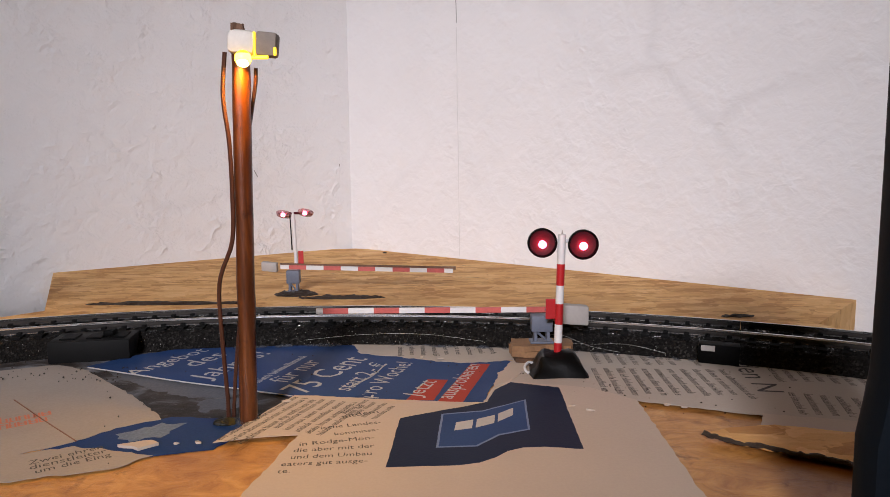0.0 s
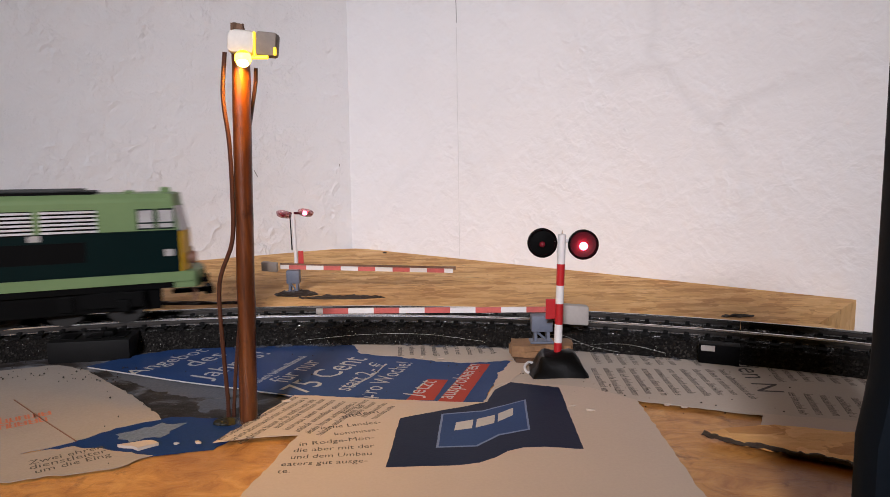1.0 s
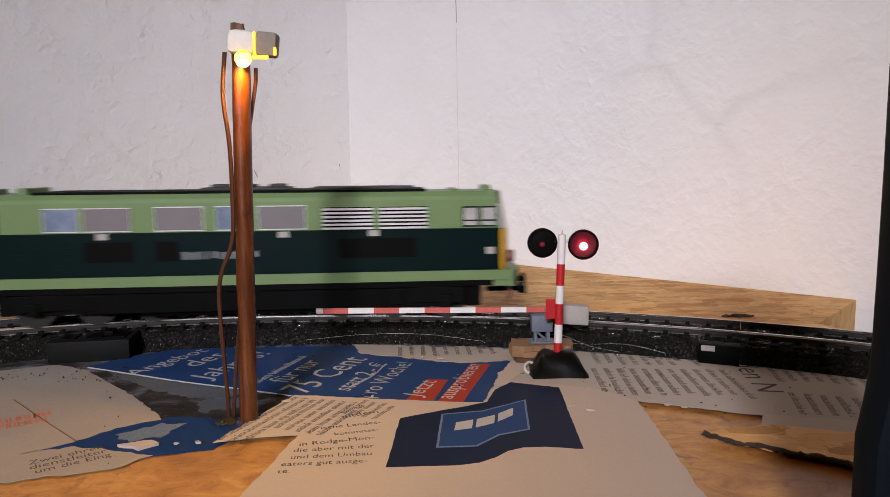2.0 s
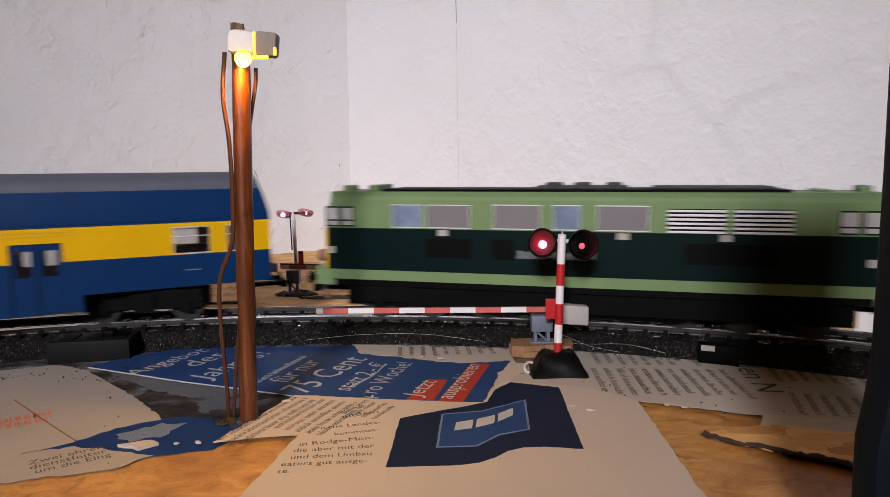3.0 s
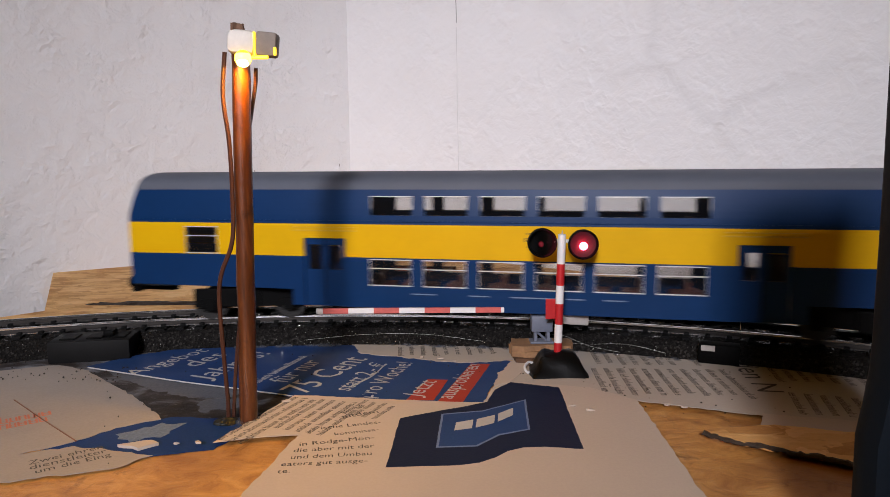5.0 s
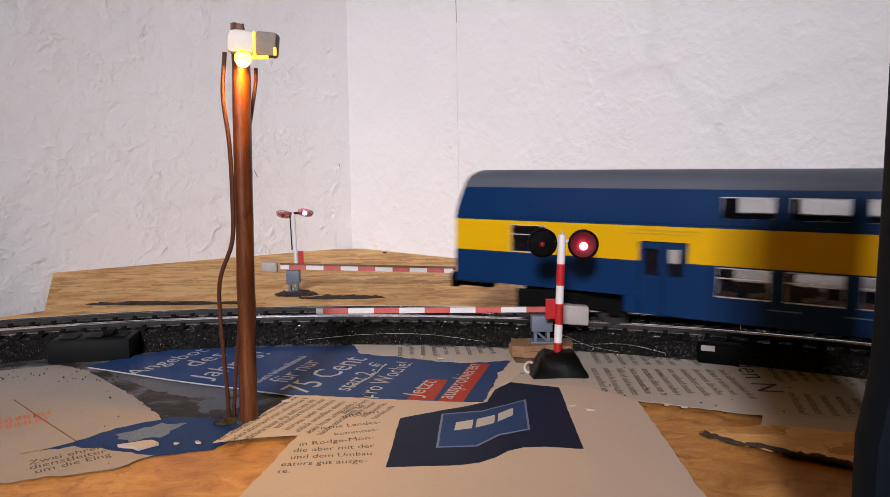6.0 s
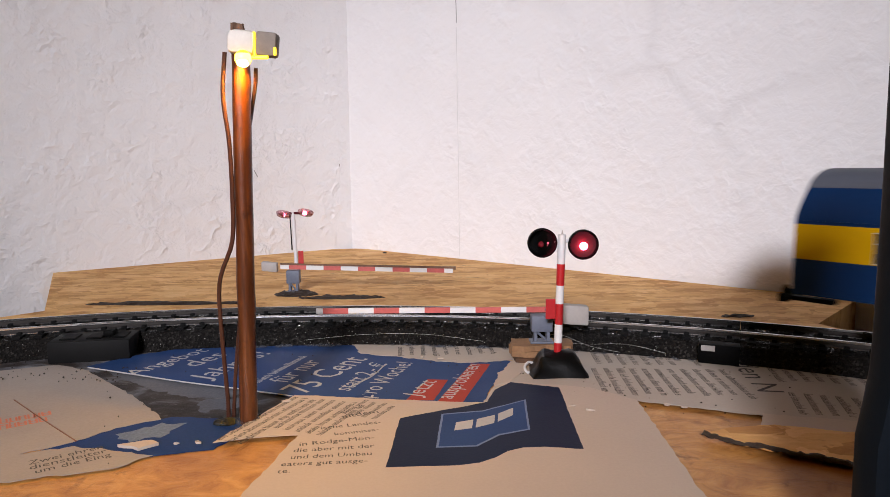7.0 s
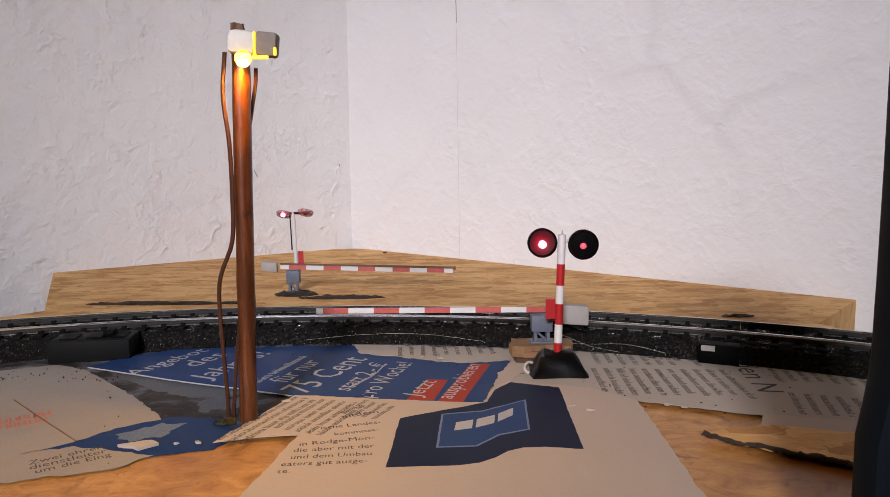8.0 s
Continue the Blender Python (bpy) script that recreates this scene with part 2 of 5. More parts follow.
PANE_BLUE = painted("blue_grey_window", (0.15, 0.19, 0.27), 0.3, 0.45, 300)
INTERIOR = painted("brown_plastic_interior", (0.09, 0.055, 0.05), 0.6, 0.2, spec=0.2)
SEAT_RED = painted("dark_red_seats", (0.13, 0.042, 0.036), 0.6, 0.2)
GLASS = glass_material("clear_plastic_glazing", (0.02, 0.02, 0.022), 0.06, 0.14)
CAB_GLASS = painted("pale_cab_glass", (0.42, 0.40, 0.39), 0.2, 0.25, 500)
DULL_METAL = painted("dull_grey_metal", (0.13, 0.14, 0.15), 0.4, 0.25, 900)
STEEL = painted("wheel_steel", (0.018, 0.017, 0.016), 0.5, 0.2, 300, 0.0, 0.00004, 0.2)
COPPER = painted("brown_metal_pipe", (0.26, 0.13, 0.09), 0.45, 0.2, 300, 0.3)
LED = glowing("warm_led_glow", (1.0, 0.50, 0.035), 3800)
HEADLIGHT = glowing("warm_headlight_glow", (1.0, 0.55, 0.22), 1100)
LED_SIDE = glowing("warm_led_side", (1.0, 0.58, 0.05), 12)
LED_RIM_AND_GLUE = glowing("amber_led_edge_and_glue_glow", (1.0, 0.62, 0.03), 1.3)
RED_GLOW = glowing("red_led_glow", (1.0, 0.085, 0.15), 26)
RED_DIM = glowing("fading_red_led", (0.85, 0.09, 0.15), 0.9)
RED_DULL = painted("unlit_red_lens", (0.16, 0.01, 0.018), 0.25, 0.1)
RED_SHELL = painted("dark_red_reflector", (0.055, 0.004, 0.009), 0.5, 0.1, spec=0.2)
FAR_GLOW = glowing("far_red_led_glow", (1.0, 0.14, 0.24), 14)
PINK_CLEAR = glass_material("clear_reddish_plastic", (0.45, 0.16, 0.18), 0.2, 0.55)
BLUE_CASE = painted("dark_blue_case", (0.0012, 0.0045, 0.009), 0.6, 0.15, spec=0.12)
THREAD_AND_GLINT = painted("pale_glue_thread_and_glint", (0.55, 0.53, 0.50), 0.3, 0.1)
CLEAR_GLUE = glass_material("clear_hot_glue", (0.10, 0.105, 0.12), 0.08, 0.3)
BASE_WOOD = painted("plain_wood_base", (0.30, 0.20, 0.11), 0.7, 0.2, 40)
# Unseen room surfaces, kept dark so little light bounces onto the board.
CEILING = painted("unseen_dark_ceiling", (0.22, 0.19, 0.16), 0.9, 0.04, 20)
FLOORING = painted("brown_floor", (0.10, 0.065, 0.045), 0.6, 0.2, 30)
ROOM_WALL = painted("unseen_dark_room_wall", (0.20, 0.19, 0.185), 0.9, 0.05, 20)
SOIL_AND_SHADE = painted("dark_glue_dirt_and_shade", (0.03, 0.018, 0.011), 0.6, 0.5, 900, 0.0, 0.0004)


# ---------------------------------------------------------------- mesh helpers (millimetres)
def box(bm, x0, x1, y0, y1, z0, z1, bevel=0.0):
    r = bmesh.ops.create_cube(bm, size=1.0)
    for v in r["verts"]:
        v.co = Vector(((x0 + x1) / 2 + v.co.x * (x1 - x0), (y0 + y1) / 2 + v.co.y * (y1 - y0), (z0 + z1) / 2 + v.co.z * (z1 - z0)))
    if bevel:
        ed = {e for v in r["verts"] for e in v.link_edges}
        bmesh.ops.bevel(bm, geom=list(ed), offset=bevel, segments=2, affect="EDGES", profile=0.5)
    return r["verts"]


def boxed(*a, bevel=0.0):
    bm = bmesh.new()
    box(bm, *a, bevel=bevel)
    return bm


def rod(bm, p0, p1, r0, r1=None, seg=20):
    p0, p1 = Vector(p0), Vector(p1)
    d = p1 - p0
    m = Matrix.Translation((p0 + p1) / 2) @ d.to_track_quat("Z", "Y").to_matrix().to_4x4()
    bmesh.ops.create_cone(bm, cap_ends=True, segments=seg, radius1=r0, radius2=r0 if r1 is None else r1, depth=d.length, matrix=m)


def tube(bm, pts, r, seg=8):
    """A round wire through pts, smoothed by a Catmull-Rom curve."""
    P = [Vector(p) for p in pts]
    P = [P[0] * 2 - P[1]] + P + [P[-1] * 2 - P[-2]]
    line = []
    for i in range(1, len(P) - 2):
        for k in range(6):
            t = k / 6
            a, b, c, d = P[i - 1], P[i], P[i + 1], P[i + 2]
            line.append(0.5 * ((2 * b) + (c - a) * t + (2 * a - 5 * b + 4 * c - d) * t * t + (3 * b - a - 3 * c + d) * t ** 3))
    line.append(P[-2])
    rings = []
    for i, p in enumerate(line):
        d = (line[min(i + 1, len(line) - 1)] - line[max(i - 1, 0)]).normalized()
        u = d.orthogonal() if abs(d.z) > 0.9 else d.cross(Vector((0, 0, 1)))
        u.normalize()
        w = d.cross(u)
        rings.append([bm.verts.new(p + r * (math.cos(q) * u + math.sin(q) * w)) for q in (2 * math.pi * k / seg for k in range(seg))])
    for a, b in zip(rings, rings[1:]):
        for k in range(seg):
            j = (k + 1) % seg
            bm.faces.new((a[k], a[j], b[j], b[k]))
    bm.faces.new(rings[0][::-1])
    bm.faces.new(rings[-1])


def prism(bm, outline, z0, z1):
    """A straight prism on a plan outline."""
    lo = [bm.verts.new((x, y, z0)) for x, y in outline]
    hi = [bm.verts.new((x, y, z1)) for x, y in outline]
    n = len(outline)
    for i in range(n):
        j = (i + 1) % n
        bm.faces.new((lo[i], lo[j], hi[j], hi[i]))
    for a, b, c in geometry.tessellate_polygon([[Vector((x, y, 0)) for x, y in outline]]):
        bm.faces.new((hi[a], hi[b], hi[c]))
        bm.faces.new((lo[c], lo[b], lo[a]))
    bmesh.ops.recalc_face_normals(bm, faces=bm.faces)


def lathe(bm, profile, m=None, seg=28):
    """A turned body round the z axis: profile of (radius, z)."""
    rings = [[bm.verts.new((r * math.cos(2 * math.pi * k / seg), r * math.sin(2 * math.pi * k / seg), z)) for k in range(seg)] for r, z in profile]
    for a, b in zip(rings, rings[1:]):
        for k in range(seg):
            j = (k + 1) % seg
            bm.faces.new((a[k], a[j], b[j], b[k]))
    bm.faces.new(rings[0][::-1])
    bm.faces.new(rings[-1])
    if m is not None:
        for ring in rings:
            for v in ring:
                v.co = m @ v.co


def finish(bm, name, material, smooth=False):
    bmesh.ops.remove_doubles(bm, verts=bm.verts, dist=1e-5)
    for v in bm.verts:
        v.co *= MM
    me = bpy.data.meshes.new(name)
    bm.to_mesh(me)
    bm.free()
    for mt in (material if isinstance(material, (list, tuple)) else (material,)):
        me.materials.append(mt)
    if smooth:
        for p in me.polygons:
            p.use_smooth = True
        me.set_sharp_from_angle(angle=radians(35))
    return me


def part(name, bm, material, parent=None, label="", smooth=False):
    ob = new(name, finish(bm, name, material, smooth))
    if parent is not None:
        ob.parent = parent
    return tagged(ob, label)


def thing(name, label, category, at=(0, 0, 0), turn=0.0, group="", kind=""):
    ob = new(name)
    ob.empty_display_size = 0.01
    ob.matrix_world = pose(at[0] * MM, at[1] * MM, at[2] * MM, 0, 0, turn)
    return tagged(ob, label, category, group, kind)


# ---------------------------------------------------------------- room
CORNER, LEFT_END, RIGHT_END = (-76, 543), (-1900, -758), (1700, -930)
BACK_L, BACK_R = (-1650, -1100), (1600, -1100)
Z_FLOOR, Z_CEIL = -760, 1700


def wall(name, p, q, material, label, holes=(), thick=120):
    """A wall slab from p to q (inner face), thickness outwards, with rectangular openings (along0, along1, z0, z1)."""
    p, q = Vector(p), Vector(q)
    d = (q - p)
    length = d.length
    d.normalize()
    out = Vector((d.y, -d.x))
    if out.dot(Vector((0, -600)) - p) > 0:
        out = -out
    xs = sorted({0, length, *[h[0] for h in holes], *[h[1] for h in holes]})
    zs = sorted({Z_FLOOR, Z_CEIL, *[h[2] for h in holes], *[h[3] for h in holes]})
    bm = bmesh.new()
    for a, b in zip(xs, xs[1:]):
        for c, e in zip(zs, zs[1:]):
            if any(h[0] <= a and b <= h[1] and h[2] <= c and e <= h[3] for h in holes):
                continue
            o = [p + d * a, p + d * b, p + d * b + out * thick, p + d * a + out * thick]
            prism(bm, [tuple(v) for v in o], c, e)
    return tagged(part(name, bm, material), label, "wall", kind="structure")


def build_room():
    wall("wall_west", CORNER, LEFT_END, WALL_DIMMED, "white textured wallpaper wall with flowing raised wrinkles")
    wall("wall_east", CORNER, RIGHT_END, WALL_SMOOTH_BRIGHTENED, "white textured wallpaper wall with fine cracks")
    wall("wall_far_west", LEFT_END, BACK_L, ROOM_WALL, "plain grey wall of the room")
    wall("wall_far_east", RIGHT_END, BACK_R, ROOM_WALL, "plain grey wall of the room")
    wall("wall_south", BACK_L, BACK_R, ROOM_WALL, "plain grey wall with an added opening for the key light", [(1300, 1500, 480, 680)])
    def wall_mark(name, label, end, along, z0, z1, w, material, lean=0.0):
        c, e = Vector(CORNER), Vector(end)
        d = (e - c).normalized()
        n = Vector((-d.y, d.x))
        if n.dot(Vector((0, 0)) - c) < 0:
            n = -n
        bm = bmesh.new()
        for k in range(12):
            za, zb = z0 + (z1 - z0) * k / 12, z0 + (z1 - z0) * (k + 1) / 12
            ja, jb = along + lean * k / 12, along + lean * (k + 1) / 12
            ja += noise.noise(Vector((za * 0.05, along, 0))) * w
            jb += noise.noise(Vector((zb * 0.05, along, 0))) * w
            v = [bm.verts.new((*(c + d * (a + o) + n * h), z)) for h in (0.0, 0.25) for a, z in ((ja, za), (jb, zb)) for o in (-w / 2, w / 2)]
            for f in ((4, 5, 7, 6), (0, 4, 6, 2), (1, 3, 7, 5)):
                bm.faces.new([v[i] for i in f])
        return tagged(part(name, bm, material), label, "wall mark", kind="structure")
    SEAM = painted("grey_seam_shade", (0.70, 0.68, 0.67), 0.9, 0.1)
    PENCIL = painted("pencil_mark", (0.30, 0.28, 0.27), 0.8, 0.2)
    wall_mark("trim_seam", "faint vertical wallpaper seam", RIGHT_END, 112.5, 2, 160, 0.35, SEAM, -2.0)
    wall_mark("trim_pencil_mark", "thin grey pencil line on the wallpaper", RIGHT_END, 110.5, 163, 182, 0.4, PENCIL, -0.6)
    wall_mark("trim_nick", "small dark nick in the wallpaper", LEFT_END, 77, 58.5, 63.5, 0.7, PENCIL, 2.4)
    wall_mark("trim_nick_small", "tiny dark nick in the wallpaper", LEFT_END, 9.7, 66.0, 68.0, 0.5, PENCIL)
    outline = [CORNER, LEFT_END, BACK_L, BACK_R, RIGHT_END]
    bm = bmesh.new()
    prism(bm, outline, Z_FLOOR - 50, Z_FLOOR)
    tagged(part("floor", bm, FLOORING), "plain brown floor of the room", "floor", kind="structure")
    bm = bmesh.new()
    prism(bm, outline, Z_CEIL, Z_CEIL + 50)
    tagged(part("ceiling", bm, CEILING), "plain brown ceiling of the room", "ceiling", kind="structure")
    # Unseen window frame, added as a home for the key light.
    win = thing("added_window_1", "unseen white frame added around the key light", "window", kind="structure")
    for a in ((-360, -140, 472, 486), (-360, -140, 674, 688), (-360, -344, 486, 674), (-156, -140, 486, 674)):
        part("window_frame", boxed(a[0], a[1], -1170, -1110, a[2], a[3], bevel=4), WHITE, win)


CENTRE, R = (-43.0, -103.3), 360.1


def on_circle(r, deg):
    a = radians(deg)
    return CENTRE[0] + r * math.sin(a), CENTRE[1] + r * math.cos(a)


def build_board():
    back = [(-250, 421), (-193, 464), (-133, 508), (-95, 532), (-72, 536), (-60, 531), (10, 474), (94, 409), (165, 345), (200, 318), (153, 268)]
    arc = [on_circle(392, a) for a in range(33, 333, 6)]
    bm = bmesh.new()
    prism(bm, back + arc + [(-186, 304)], -18, 0)
    tagged(part("ground", bm, OSB), "pressed wood-strand board that carries the model railway", "baseboard", kind="structure")
    bm = bmesh.new()
    box(bm, -240, 150, -330, 200, Z_FLOOR, -18, bevel=3)
    tagged(part("table_base", bm, BASE_WOOD), "plain wooden base under the railway board", "table base", kind="structure")


# ---------------------------------------------------------------- track
def arc_sweep(bm, profile, a0, a1, steps):
    """Sweeps a closed profile of (radius, z) about the z axis through the angles a0..a1 (degrees from +y to +x)."""
    rings = []
    for i in range(steps + 1):
        a = radians(a0 + (a1 - a0) * i / steps)
        rings.append([bm.verts.new((r * math.sin(a), r * math.cos(a), z)) for r, z in profile])
    n = len(profile)
    for p, q in zip(rings, rings[1:]):
        for k in range(n):
            j = (k + 1) % n
            bm.faces.new((p[k], p[j], q[j], q[k]))
    bm.faces.new(rings[0][::-1])
    bm.faces.new(rings[-1])
    bmesh.ops.recalc_face_normals(bm, faces=bm.faces)


RAIL_TOP = 9.5


def build_track():
    sec = thing("track_section", "curved model railway track on glossy black gravel roadbed", "railway track", (*CENTRE, 0), group="track circle")
    bm = bmesh.new()
    arc_sweep(bm, [(R - 20, 0.0), (R - 15.5, 6.0), (R - 14.6, 6.4), (R + 14.6, 6.4), (R + 15.5, 6.0), (R + 20, 0.0)], 0.01, 29.99, 40)
    bmesh.ops.subdivide_edges(bm, edges=bm.edges, cuts=2, use_grid_fill=True)
    for v in bm.verts:
        q = noise.noise_vector(v.co * 0.55) * 0.28
        if v.co.z > 0.2:
            v.co += Vector((q.x, q.y, q.z * 0.6))
    part("roadbed", bm, BALLAST, sec, smooth=False)
    for s in (-1, 1):
        bm = bmesh.new()
        c = R + s * 8.25
        arc_sweep(bm, [(c - 1.1, 7.1), (c + 1.1, 7.1), (c + 1.1, 7.45), (c + 0.3, 7.7), (c + 0.3, 8.7), (c + 0.5, 8.9), (c + 0.5, 9.4), (c + 0.4, RAIL_TOP),
                       (c - 0.4, RAIL_TOP), (c - 0.5, 9.4), (c - 0.5, 8.9), (c - 0.3, 8.7), (c - 0.3, 7.7), (c - 1.1, 7.45)], 0.01, 29.99, 30)
        rail = part("rail", bm, (RAIL, RAIL_SIDE), sec, smooth=True)
        for p in rail.data.polygons:
            p.material_index = 0 if p.center.z > 0.0088 or 0.0071 < p.center.z < 0.0074 else 1
    bm = bmesh.new()
    box(bm, -1.35, 1.35, -14.2, 14.2, 6.2, 7.2, bevel=0.2)
    for s in (-8.25, 8.25):
        box(bm, -0.8, 0.8, s - 2.1, s + 2.1, 7.0, 7.95, bevel=0.2)
    box(bm, -0.35, 0.35, -0.35, 0.35, 7.0, 7.9)
    me = finish(bm, "sleeper", SLEEPER)
    n = 27
    for i in range(n):
        a = radians(30 * (i + 0.5) / n)
        ob = new("sleeper", me)
        ob.parent = sec
        ob.matrix_local = pose(R * math.sin(a) * MM, R * math.cos(a) * MM, 0, 0, 0, -math.degrees(a))
    sec.matrix_world = pose(CENTRE[0] * MM, CENTRE[1] * MM, 0, 0, 0, -23.8)
    for k in range(1, 12):
        copy_thing(sec, pose(CENTRE[0] * MM, CENTRE[1] * MM, 0, 0, 0, -23.8 - 30 * k))


# ---------------------------------------------------------------- papers on the board
def torn(outline, rough, step=1.6):
    pts = []
    n = len(outline)
    for i in range(n):
        a, b = Vector(outline[i]), Vector(outline[(i + 1) % n])
        k = max(1, int((b - a).length / step))
        side = Vector((-(b - a).y, (b - a).x)).normalized()
        for j in range(k):
            p = a.lerp(b, j / k)
            p += side * rough * noise.noise(Vector((p.x * 0.35, p.y * 0.35, 3.1))) * 1.6
            pts.append((p.x + random.uniform(-1, 1) * rough * 0.25, p.y + random.uniform(-1, 1) * rough * 0.25))
    return pts


def sheet(name, outline, z, material, label, rough=0.5, thick=0.12, parent=None, category="newspaper"):
    bm = bmesh.new()
    prism(bm, torn(outline, rough), z, z + thick)
    ob = part(name, bm, material, parent)
    return tagged(ob, label, category) if parent is None else tagged(ob, label)


def lettering(body, p, q, z, material, parent, name="printed_text", grow=1.0):
    """Flat print with the built-in font from p to q (plan), true to its own proportions."""
    cu = bpy.data.curves.new(name, "FONT")
    cu.body = body
    cu.resolution_u = 2
    tmp = new("lettering", cu)
    bpy.context.view_layer.update()
    me = bpy.data.meshes.new_from_object(tmp.evaluated_get(bpy.context.evaluated_depsgraph_get()))
    bpy.data.objects.remove(tmp)
    xs = [v.co.x for v in me.vertices]
    p, q = Vector(p), Vector(q)
    s = (q - p).length / (max(xs) - min(xs))
    d = (q - p).normalized()
    side = Vector((-d.y, d.x))
    x0 = min(xs)
    for v in me.vertices:
        w = p + d * (v.co.x - x0) * s + side * v.co.y * s * grow
        v.co = Vector((w.x, w.y, z)) * MM
    me.materials.clear()
    me.materials.append(material)
    ob = new(name, me)
    ob.parent = parent
    return ob


def word_lines(p, q, z, n, pitch, material, parent, height=1.3, gap=0.0, name="small_print", ragged=0.15):
    """n lines of unreadable print, as word-long bars of ink, from the line p-q onwards at right angles (to its right)."""
    p, q = Vector(p), Vector(q)
    d = (q - p).normalized()
    side = Vector((d.y, -d.x))
    bm = bmesh.new()
    L = (q - p).length
    for i in range(n):
        if gap and random.random() < gap:
            continue
        x = 0.0
        end = L * (1 - ragged * random.random())
        o = p + side * pitch * i
        while x < end:
            w = min(random.uniform(1.6, 6.0), end - x)
            c = x
            while c < x + w:
                g = random.uniform(0.6, 0.9) * height / 2.2
                tall = height * random.choice((0.62, 0.62, 0.66, 0.95))
                t = 0.24 * g + 0.05
                strokes = [(0, t, 0, tall), (g - t, g, 0, height * 0.62)]
                strokes += random.choice(([(t, g - t, 0, t)], [(t, g - t, height * 0.62 - t, height * 0.62)], [(t, g - t, 0, t), (t, g - t, height * 0.3, height * 0.3 + t)]))
                for u0, u1, v0, v1 in strokes:
                    f = [o + d * (c + u) - side * v for u, v in ((u0, v0), (u1, v0), (u1, v1), (u0, v1))]
                    bm.faces.new([bm.verts.new((v.x, v.y, z)) for v in f])
                c += g + 0.22
            x += w + random.uniform(0.7, 1.1)
    return tagged(part(name, bm, material, parent), kind="stuff")


def build_papers():
    # Amber sheets over the front board; part of their orange is painted lamplight.
    sheet("lit_stain", [(-150, 152), (-95, 150), (-60, 158), (-34, 160), (-34, 90), (-100, 90)], 0.005, LIT_STAINED, "bare board stained amber, its orange deepened for the lamp's light", 0.3, 0.03, category="glue stain")
    sheet("lit_stain", [(48, 180), (80, 172), (112, 160), (100, 90), (48, 90)], 0.005, LIT_STAINED, "bare board stained amber, its orange deepened for the lamp's light", 0.3, 0.03, category="glue stain")
    # undermost: dark colour photo and deep blue scrap by the lamp
    photo = sheet("newspaper_scrap", [(-168, 214), (-150, 219), (-128, 229), (-104, 236), (-94, 224), (-98, 206), (-57, 189), (-42, 183), (-49, 163), (-56, 163), (-71, 164), (-104, 184)], 0.02, PHOTO,
                  "torn dark colour photo page glued to the board", 0.6)
    sheet("photo_area", [(-112, 211), (-97, 207), (-80, 198), (-60, 190), (-60, 183), (-76, 185), (-92, 194)], 0.16, GREY_PHOTO, "pale grey part of the photo", 1.3, 0.02, photo)
    sheet("photo_area", [(-70, 181), (-58, 184), (-55, 176), (-66, 172)], 0.16, GREY_PHOTO, "", 1.3, 0.02, photo)
    deep = sheet("newspaper_scrap", [(-95, 146.5), (-84, 161.5), (-72, 168.5), (-57, 167), (-46, 168), (-54, 148), (-69, 144)], 0.20, BLUE_DEEP, "deep blue torn paper scrap with a white tear", 0.4)
    sheet("torn_patch", [(-81, 157), (-73, 163), (-66, 164), (-68, 157), (-76, 152.5)], 0.34, paper_material("worn_pale_blue_print", (0.20, 0.25, 0.34), (0.05, 0.09, 0.2), 0.5, 0.5), "", 1.4, 0.02, deep)
    sheet("paper_curl", [(-77, 149.5), (-70, 152), (-67.5, 150), (-71, 147.5)], 0.36, PAPER, "curled white paper tear", 0.4, 0.7, deep)
    # cream page with orange print
    left = sheet("newspaper_scrap", [(-156, 205), (-129, 216), (-117, 210), (-94, 189), (-75.5, 169.5), (-74, 166.5), (-83, 161), (-89, 152), (-107, 139)], 0.36, OLD_NEWS_SHADED,
                 "cream newspaper scrap with an orange-red print", 0.5)
    word_lines((-118, 161), (-106.0, 169.5), 0.50, 2, 4.6, ORANGE_INK, left, 5.6, name="orange_print", ragged=0)
    bm = bmesh.new()
    tube(bm, [(-122, 182, 0.42), (-105, 167, 0.42), (-88.6, 152.9, 0.42)], 0.2, 6)
    part("printed_rule", bm, painted("brown_print", (0.22, 0.09, 0.05), 0.6), left)
    low = sheet("newspaper_scrap", [(-112, 140), (-87, 149.5), (-67, 144.5), (-71, 138), (-83, 134.6), (-102, 128)], 0.52, OLD_NEWS_SHADED, "grey newspaper scrap with small print, torn along the edge", 0.7)
    for body, p, q in (("Zwei ehren", (-91.6, 139.6), (-79.6, 148.2)), ("dienstleiter", (-89.9, 137.2), (-77.6, 146.0)), ("um die Eing", (-87.6, 135.4), (-75.6, 143.9))):
        lettering(body, p, q, 0.66, FAINT_INK, low, "text_line", 1.1)
    # blue advertisement
    ad = sheet("newspaper_advert", [(-118, 213), (-108, 226), (-82, 243), (-65, 244.5), (-30, 239), (-5, 224), (22.6, 216), (13, 188), (9.9, 174.6), (-13.5, 178.6), (-43.6, 182.4), (-57.5, 189), (-82.5, 197.3)], 0.54, BLUE_PRINT,
               "blue newspaper advert with white lettering and red boxes", 0.35)
    bm = bmesh.new()
    tube(bm, [(-117, 212, 0.66), (-98, 204, 0.66), (-80, 196.5, 0.66), (-58, 188.6, 0.66), (-43.6, 182.9, 0.66)], 0.2, 6)
    part("white_margin", bm, WHITE_INK, ad)
    Z = 0.69
    lettering("Angebot", (-97.5, 203), (-84, 231.5), Z, WHITE_INK, ad)
    lettering("des", (-81.8, 212), (-75.2, 225.5), Z, WHITE_INK, ad)
    lettering("Jahres!", (-73.2, 197.5), (-61.0, 227), Z, WHITE_INK, ad)
